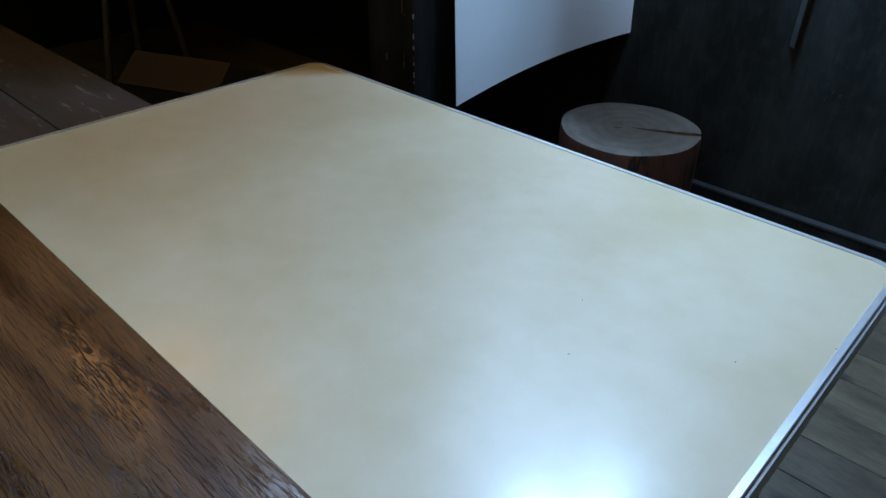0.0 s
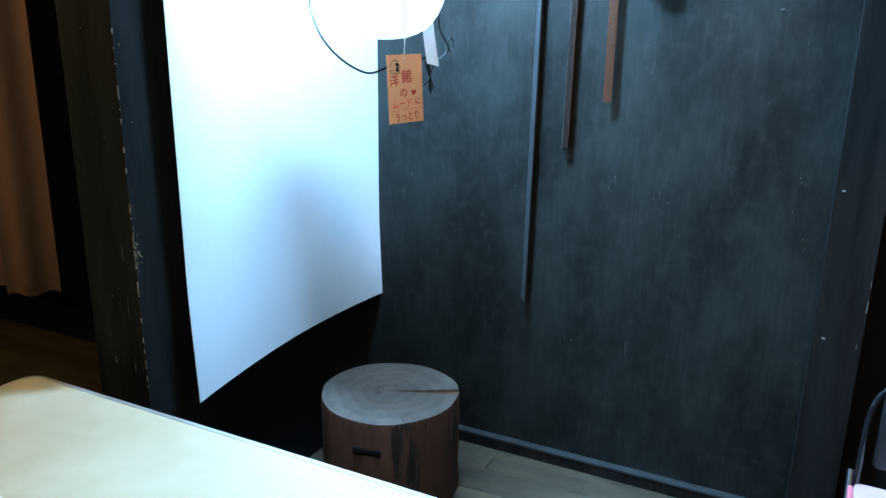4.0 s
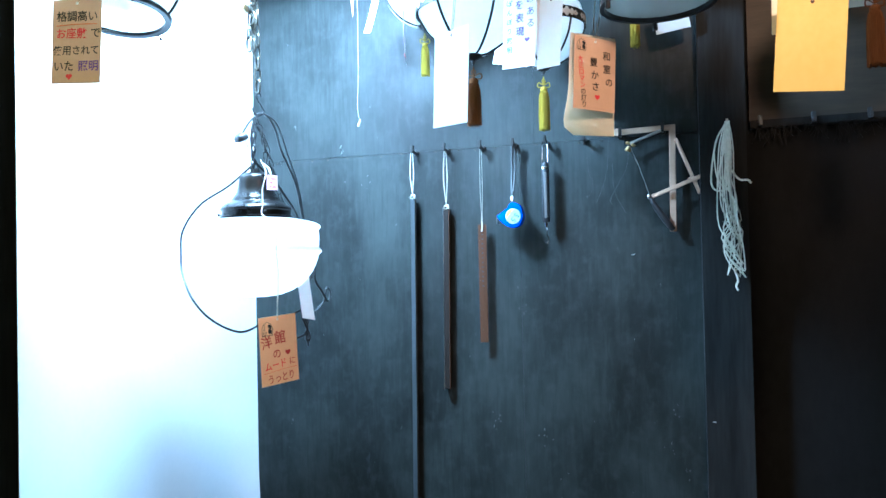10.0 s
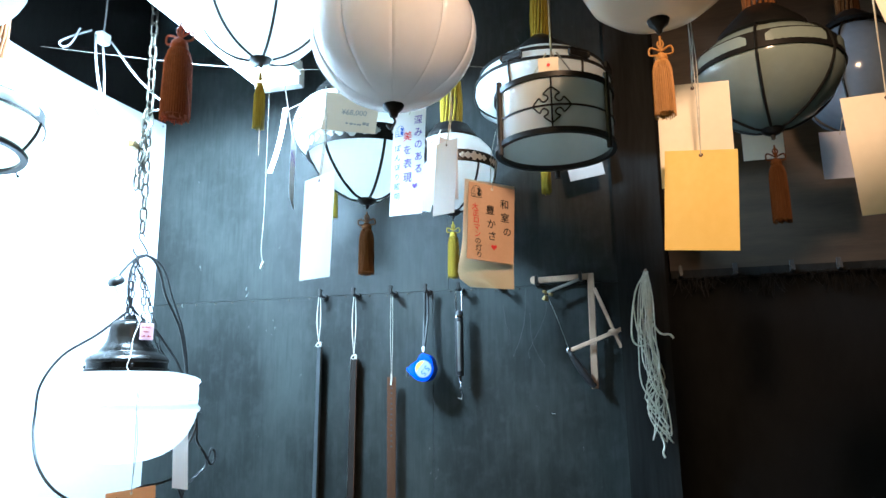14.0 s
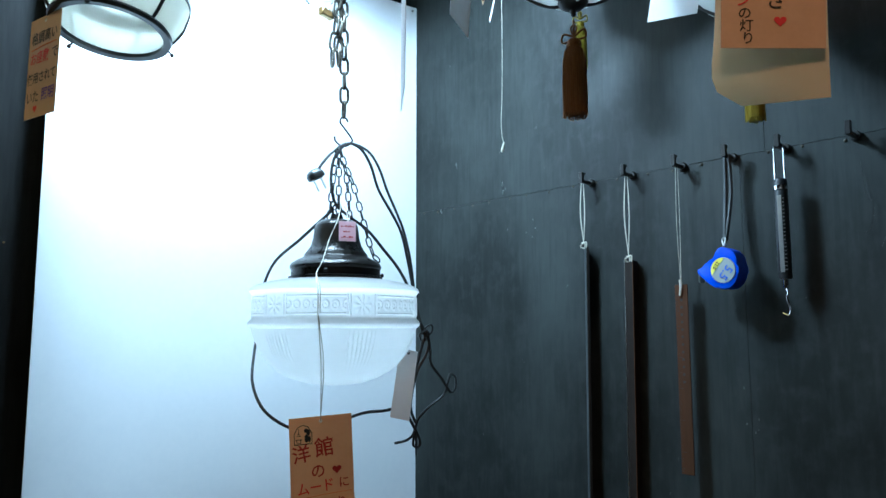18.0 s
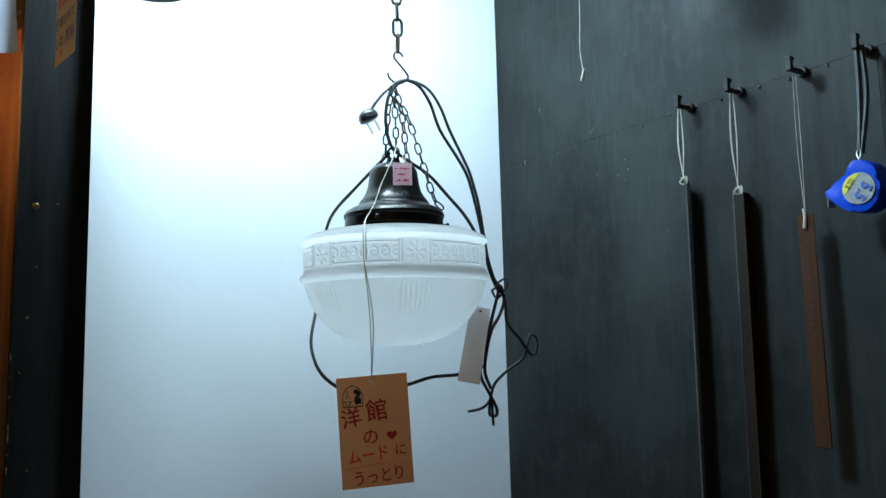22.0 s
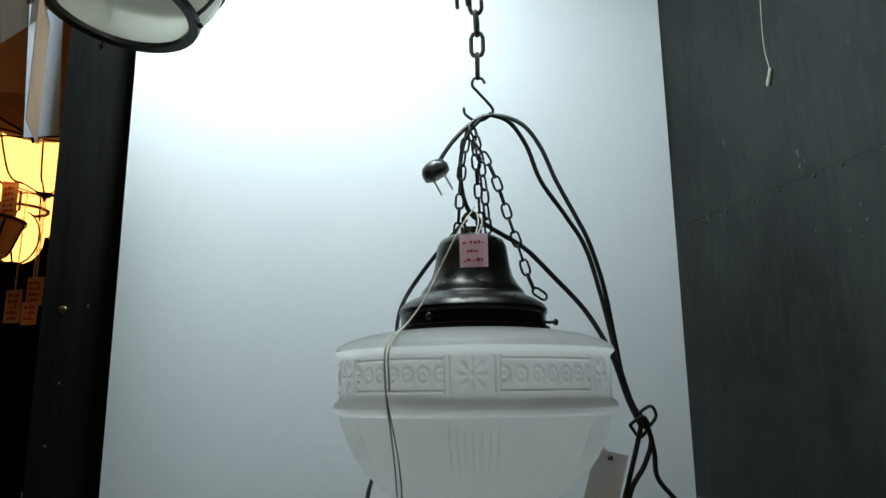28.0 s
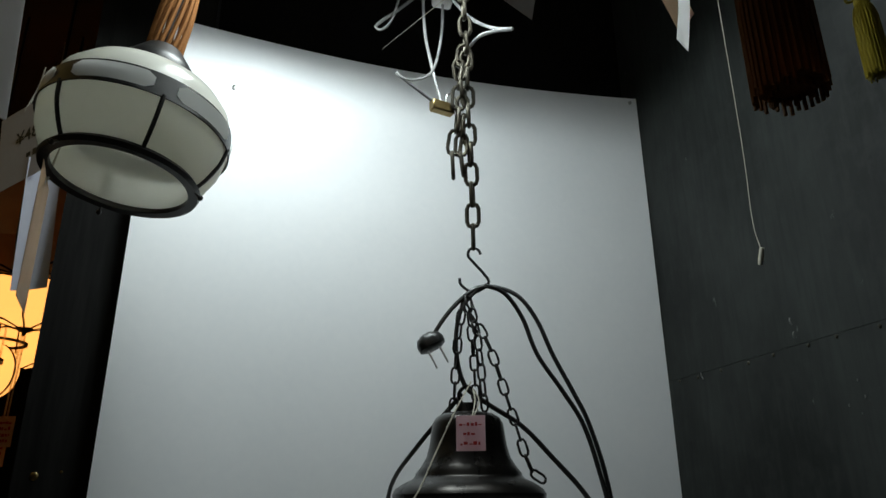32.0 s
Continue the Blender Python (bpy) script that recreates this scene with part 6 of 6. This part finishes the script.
part("lower_arm", bar(None, (-0.056, -0.072), (0.058, -0.028), 0.009, -0.036, -0.030), STICK, e)
part("upper_arm", bar(None, (-0.100, 0.060), (-0.022, 0.088), 0.006, -0.034, -0.028), STEEL, e)
part("knob", lathe([(0.0, -0.005), (0.0085, -0.004), (0.0085, 0.004), (0.0, 0.005)], 14), STICK, e, place=pose(0.064, -0.033, -0.026, 90))
part("clamp", ball(0.008, (0.040, -0.033, -0.034), (1.5, 0.6, 0.9)), STICK, e)
part("handle", tube([(-0.058, -0.034, -0.070), (-0.050, -0.036, -0.085), (-0.035, -0.032, -0.110), (-0.018, -0.028, -0.135), (-0.006, -0.024, -0.150)], [0.0045, 0.006, 0.0075, 0.008, 0.008, 0.0065], 12), VINYL, e, "black handle")
part("ferrule", ball(0.0062, (-0.058, -0.034, -0.071), (1, 1, 1.3)), CHROME, e)
part("blade", tube([(-0.100, -0.030, 0.052), (-0.080, -0.032, 0.000), (-0.060, -0.034, -0.062)], 0.0006, 4), STEEL, e)
bm = lathe([(0.0, -0.010), (0.008, -0.010), (0.005, 0.0), (0.0, 0.002)], 12)
for s in (-1, 1):
    own = bmesh.new()
    bmesh.ops.create_uvsphere(own, u_segments=8, v_segments=6, radius=0.006, matrix=Matrix.Translation((s * 0.007, 0, 0.007)) @ Matrix.Diagonal((1, 0.35, 0.7, 1)))
    join(bm, own)
part("wing_nut", bm, BRASS, e, place=pose(-0.102, -0.030, 0.052, 20, 25, 0))
wall_hook(-0.258, 1.552)
wall_hook(-0.160, 1.556)

e = thing("string", (-0.31, YW - 0.004, 1.45), "wisp of thin grey thread hanging on the wall", "thread")
part("thread", tube([(0.022, 0, 0.095), (0.018, 0, 0.03), (0.006, -0.002, -0.02), (-0.012, -0.001, -0.062)], 0.00022, 4), NICK, e)
part("thread", tube([(0.070, -0.012, 0.085), (0.066, -0.010, 0.030), (0.035, -0.004, -0.030), (0.024, 0, -0.050), (0.026, 0, -0.065)], 0.00022, 4), NICK, e)
part("thread", tube([(0.030, 0, 0.04), (0.034, -0.002, -0.03), (0.060, -0.001, -0.085)], 0.00022, 4), NICK, e)
part("thread", tube([(-0.032, 0, 0.06), (-0.026, 0, 0.01), (-0.018, -0.001, 0.0), (-0.024, 0, -0.035), (-0.034, 0, -0.042)], 0.0004, 4), IRON, e)


def rope():
    e = thing("rope", (-0.020, 1.716, 1.552), "hank of white cotton rope hung on the pillar", "rope")
    part("peg", tube([(0, 0.006, 0.006), (0, -0.022, 0.010)], 0.0028, 8, smooth=False), STICK, e)
    for i in range(11):
        a, b, c, f = (random.uniform(-1, 1) for _ in range(4))
        n = -random.uniform(0.25, 0.345)
        d = -0.006 - 0.014 * random.random()
        part("strand", tube([(0.005 * a, d, 0.008), (-0.010 + 0.012 * a, d - 0.003, -0.05), (-0.012 + 0.018 * a, d, n * 0.45), (-0.006 + 0.024 * a, d - 0.002, n * 0.68),
                             (0.002 + 0.026 * c, d - 0.004, n * 0.84), (0.008 + 0.022 * a, d - 0.003, n), (0.014 + 0.018 * b, d, n + 0.016), (0.008 - 0.024 * c, d - 0.005, n * 0.80),
                             (0.002 + 0.022 * f, d - 0.004, n * 0.66), (-0.004 + 0.018 * b, d, n * 0.4), (0.002 + 0.010 * b, d - 0.004, -0.05), (0.004 * b, d, 0.008)], 0.0014, 6, steps=4), ROPEMAT, e)
    part("strand", tube([(-0.004, -0.012, 0.004), (-0.026, -0.014, -0.04), (-0.028, -0.015, -0.09), (-0.020, -0.015, -0.13), (0.002, -0.016, -0.15), (0.020, -0.016, -0.20)], 0.0014, 6), ROPEMAT, e)
    part("strand", tube([(0.0, -0.012, 0.006), (-0.022, -0.014, -0.03), (-0.034, -0.014, -0.09), (-0.036, -0.014, -0.135), (-0.020, -0.014, -0.150), (0.004, -0.014, -0.140)], 0.0020, 6), ROPEMAT, e)
    part("strand", tube([(0.004, -0.012, -0.10), (0.022, -0.016, -0.125), (0.040, -0.018, -0.128), (0.047, -0.018, -0.136)], 0.0023, 6), ROPEMAT, e)
    part("strand", tube([(0.008, -0.012, -0.33), (0.014, -0.014, -0.352), (0.010, -0.014, -0.366), (0.014, -0.014, -0.376)], 0.0023, 6), ROPEMAT, e)
    return e


rope()

# hooks and black fringe on the rail at the far side of the pillar
for x in (0.055, 0.166, 0.277, 0.366, 0.47):
    e = thing("rail_hook", (x, 1.752, 1.562), "grey metal hook screwed to the dark rail", "hook", "grey hooks on the rail")
    bm = block(-0.0045, -0.004, -0.010, 0.0045, 0.0, 0.014, 0.0008)
    block(-0.003, -0.016, -0.010, 0.003, -0.003, -0.007, bm=bm)
    block(-0.003, -0.018, -0.010, 0.003, -0.015, 0.002, bm=bm)
    part("hook_body", bm, PALESTEEL, e)
bm = bmesh.new()
for i in range(260):
    x = random.uniform(0.036, 0.62)
    l = random.uniform(0.015, 0.055) * (0.5 + 0.5 * abs(math.sin(x * 21)))
    tube([(x, 1.749, 1.552), (x + random.uniform(-0.006, 0.006), 1.745, 1.552 - l * 0.5), (x + random.uniform(-0.012, 0.012), 1.748, 1.552 - l)], 0.0007, 3, bm, 2)
tagged(new("fringe", mesh_of("fringe", bm, IRON)), "black frayed fringe hanging from the rail", "fringe", "", "stuff")

# notices pinned low on the wall
for x, z, w, h, mat, label, ink in ((0.366, 1.060, 0.150, 0.056, IVORY, "torn strip of white paper pinned to the wall", None), (0.402, 0.996, 0.16, 0.085, LEMON, "pale yellow notice with green heading", INKGREEN),
                                    (0.366, 0.874, 0.19, 0.26, IVORY, "printed leaflet with columns of small writing", INKORANGE)):
    e = thing("notice", (x + w / 2, 1.7655, z), label, "notice", "notices on the wall")
    part("paper", sheet_card(w, h, 0.004), IVORY if mat is LEMON else mat, e)
    if ink:
        part("heading", block(-w / 2 + 0.012, -0.0012, -0.014, w / 2 - 0.01, -0.0008, -0.006), ink, e)
        bars(e, GREYINK, [(-w / 2 + 0.014, w / 2 - 0.015, -0.026 - 0.009 * i, 0.0026) for i in range(int((h - 0.04) / 0.009))], y=-0.003)
        part("pin", ball(0.004, (0.004, -0.003, -0.005), (1, 0.6, 1)), INKGREEN, e)

# ---- chair and magazines by the wall ----
e = thing("chair", (0.172, 1.40, 0), "black folding chair with a glossy tube frame", "chair", turn=-2)
part("frame", tube([(-0.155, 0.06, 0.0), (-0.150, 0.05, 0.30), (-0.145, 0.06, 0.47), (-0.120, 0.065, 0.530), (-0.08, 0.065, 0.548), (0.08, 0.065, 0.548), (0.125, 0.065, 0.530), (0.150, 0.06, 0.47), (0.155, 0.05, 0.30), (0.16, 0.06, 0.0)], 0.0065, 10), DARKCHROME, e, "chrome tube frame with a dark reflection put into its colour")
part("backrest", block(-0.128, 0.045, 0.36, 0.128, 0.062, 0.525, 0.010, 3), VINYL, e, "black vinyl backrest")
part("seat", block(-0.15, -0.33, 0.255, 0.15, 0.02, 0.285, 0.010, 3), VINYL, e, "black vinyl seat")
for s in (-1, 1):
    part("leg", tube([(s * 0.165, -0.34, 0.0), (s * 0.165, -0.10, 0.18), (s * 0.160, 0.06, 0.34)], 0.009, 10, smooth=False), DARKCHROME, e)
e = thing("magazine", (0.105, 1.405, 0.2945), "small pink booklet with a hot pink spine on the chair", "magazine", turn=-3)
part("cover", block(-0.088, -0.048, 0.0, 0.095, 0.048, 0.026, 0.002), PALEPINK, e)
part("spine", block(-0.098, -0.049, 0.0, -0.0885, 0.049, 0.0275, 0.003, 2), HOTPINK, e, "hot pink spine")
part("page_edge", block(-0.086, -0.0495, 0.003, 0.094, -0.0485, 0.022), HOTPINK, e)
e = thing("magazine", (0.138, 1.25, 0.286), "white printed brochure on the pile of magazines", "magazine", turn=-8)
part("cover", block(-0.10, -0.14, 0.0, 0.10, 0.14, 0.008, 0.001), CARD, e)

# ---- neighbouring room seen past the pillar ----


def cloth(name, x, y, z0, z1, w, mat, label, turn, folds=3, depth=0.012):
    bm = bmesh.new()
    n, m = 26, 14
    g = []
    for j in range(m + 1):
        v = j / m
        g.append([bm.verts.new((w * (i / n - 0.5) * (1 - 0.08 * v), depth * math.sin(folds * 2 * math.pi * i / n + 0.8 * v) * (0.5 + 0.5 * v), z1 + (z0 - z1) * v + 0.004 * math.sin(9 * i / n) * v)) for i in range(n + 1)])
    for j in range(m):
        for i in range(n):
            bm.faces.new((g[j][i], g[j][i + 1], g[j + 1][i + 1], g[j + 1][i]))
    bm.normal_update()
    bmesh.ops.solidify(bm, geom=bm.faces[:], thickness=0.0016)
    o = whole(name, bm, mat, label, "cloth hanging", "", "brown cloth hangings", pose(x, y, 0, 0, 0, turn))
    hem = bmesh.new()
    for h, q in ((0.022, 0.0022), (0.026, 0.0022)):
        tube([(w * (i / n - 0.5) * (1 - 0.08 * 0.97), depth * math.sin(folds * 2 * math.pi * i / n + 0.8) - q, z0 + h + 0.004 * math.sin(9 * i / n)) for i in range(n + 1)], 0.0006, 4, hem, smooth=False)
    part("hem_stitching", hem, mat, o)
    return o


cloth("cloth_hanging", -1.785, 0.965, 0.580, 1.95, 0.13, CLOTH, "brown linen cloth panel hanging beside the pillar", 45, 1.5)
cloth("cloth_hanging", -1.90, 0.93, 0.592, 1.95, 0.16, CLOTH, "brown linen cloth panel hanging in the doorway", 40, 2)
cloth("cloth_hanging", -2.06, 0.84, 0.600, 1.95, 0.18, CLOTH, "brown linen cloth panel hanging in the doorway", 40, 2)
e = thing("curtain_rod", (-1.46, 1.06, 1.955), "dark wooden rod carrying the cloth panels", "curtain rod")
part("rod", tube([(0.0, 0.02, 0), (-0.70, -0.30, 0)], 0.010, 10, smooth=False), PILLAR, e)
cloth("cloth_hanging", -2.75, 0.86, 0.56, 2.445, 0.34, OLIVE, "olive brown cloth draped in the dark room", 50, 2)
e = thing("easel", (-2.42, 0.78, 0), "slim wooden tripod legs standing in the dark", "stand")
for a in ((-0.05, 0.0), (0.06, 0.05), (0.0, -0.09)):
    part("leg", tube([(a[0] * 2.2, a[1] * 2.2, 0.0), (a[0] * 0.4, a[1] * 0.4, 0.85)], 0.011, 10, smooth=False), OLDWOOD, e)
part("head", ball(0.03, (0, 0, 0.86)), OLDWOOD, e)
e = thing("cardboard_box", (-2.20, 0.80, 0), "crumpled brown cardboard box on the floor", "box", turn=24)
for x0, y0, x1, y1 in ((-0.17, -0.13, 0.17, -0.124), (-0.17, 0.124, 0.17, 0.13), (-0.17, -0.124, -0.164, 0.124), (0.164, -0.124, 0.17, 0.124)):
    part("side", block(x0, y0, 0, x1, y1, 0.30), DIMCARDBOARD, e)
part("flap", block(-0.17, 0, 0, 0.17, 0.12, 0.004, turn=pose(0, -0.13, 0.30, 35)), DIMCARDBOARD, e)
part("bottom", block(-0.164, -0.124, 0.0, 0.164, 0.124, 0.005), DIMCARDBOARD, e)


def lit_shade(x, y, z, r0, r1, h, label, lit=True, sides=8, round_side=False):
    e = thing("lantern", (x, y, z), label, "hanging lamp", "lit lanterns in the next room", turn=10)
    prof = [(0.012, 0.0), (r0 * 0.55, 0.010), (r0, h * 0.18), (r1, h)]
    if round_side:
        prof = globe(r1, 0.0, h)
    part("shade", lathe(prof, sides * 4), LIT if lit else LANTERNPAPER, e, "glowing amber shade" if lit else "unlit brown paper shade")
    for i in range(sides):
        part("rib", rib(prof, 2 * math.pi * i / sides, 0.0022), IRON, e)
    part("rim", lathe([(r1, h), (r1 + 0.006, h), (r1 + 0.006, h + 0.006), (r1, h + 0.006)], 32), IRON, e)
    part("finial", lathe(FIN, 20), IRON, e)
    part("rod", tube([(0, 0, h), (0, 0, 2.45 - z)], 0.003, 6, smooth=False), IRON, e)
    return e


lit_shade(-1.93, 0.666, 1.722, 0.085, 0.118, 0.125, "lit amber glass lantern with black ribs")
lit_shade(-2.06, 0.578, 1.592, 0.050, 0.056, 0.122, "lit amber globe lantern hung lower than the rest", sides=6, round_side=True)
lit_shade(-2.30, 0.560, 1.700, 0.085, 0.12, 0.13, "lit amber glass lantern with black ribs")
lit_shade(-1.75, 0.690, 1.790, 0.120, 0.150, 0.20, "large unlit brown paper lantern with black ribs", False)
lit_shade(-1.88, 0.560, 1.565, 0.060, 0.085, 0.08, "unlit brown paper lantern with black belt", False)
for x, y, z, h in ((-1.96, 0.620, 1.520, 0.07), (-1.94, 0.664, 1.545, 0.06), (-1.90, 0.610, 1.760, 0.12), (-2.00, 0.640, 1.500, 0.05), (-1.88, 0.590, 1.500, 0.06)):
    t = tag("paper_tag", (x, y, z), 62, 0.042, h, KRAFT, "orange-lit kraft tag in the next room", (x, y, 2.45 if x < -1.93 else z + 0.06), hole=False)
    bars(t, INKDARKRED, [(-0.014, 0.014, -0.012 - 0.012 * i, 0.008) for i in range(int(h / 0.014))])

# ---- floorboards ----
length = 1.52
data = [mesh_of("plank", block(0, 0, -0.012, length - 0.0012, 0.1090, 0, 0.0012), FLOORWOOD) for _ in range(1)]
y = 1.740 - 0.110
k = 0
while y > -2.6:
    x = -3.9 + (k * 0.57) % length - length
    while x < 2.2:
        a, c = max(x, -3.9), min(x + length, 2.2)
        if c - a > 0.02:
            share("plank", data[0], floor, pose(a, y, random.uniform(-0.0008, 0.0)) @ Matrix.Diagonal(((c - a) / length, 1, 1, 1)))
        x += length
    y -= 0.110
    k += 1
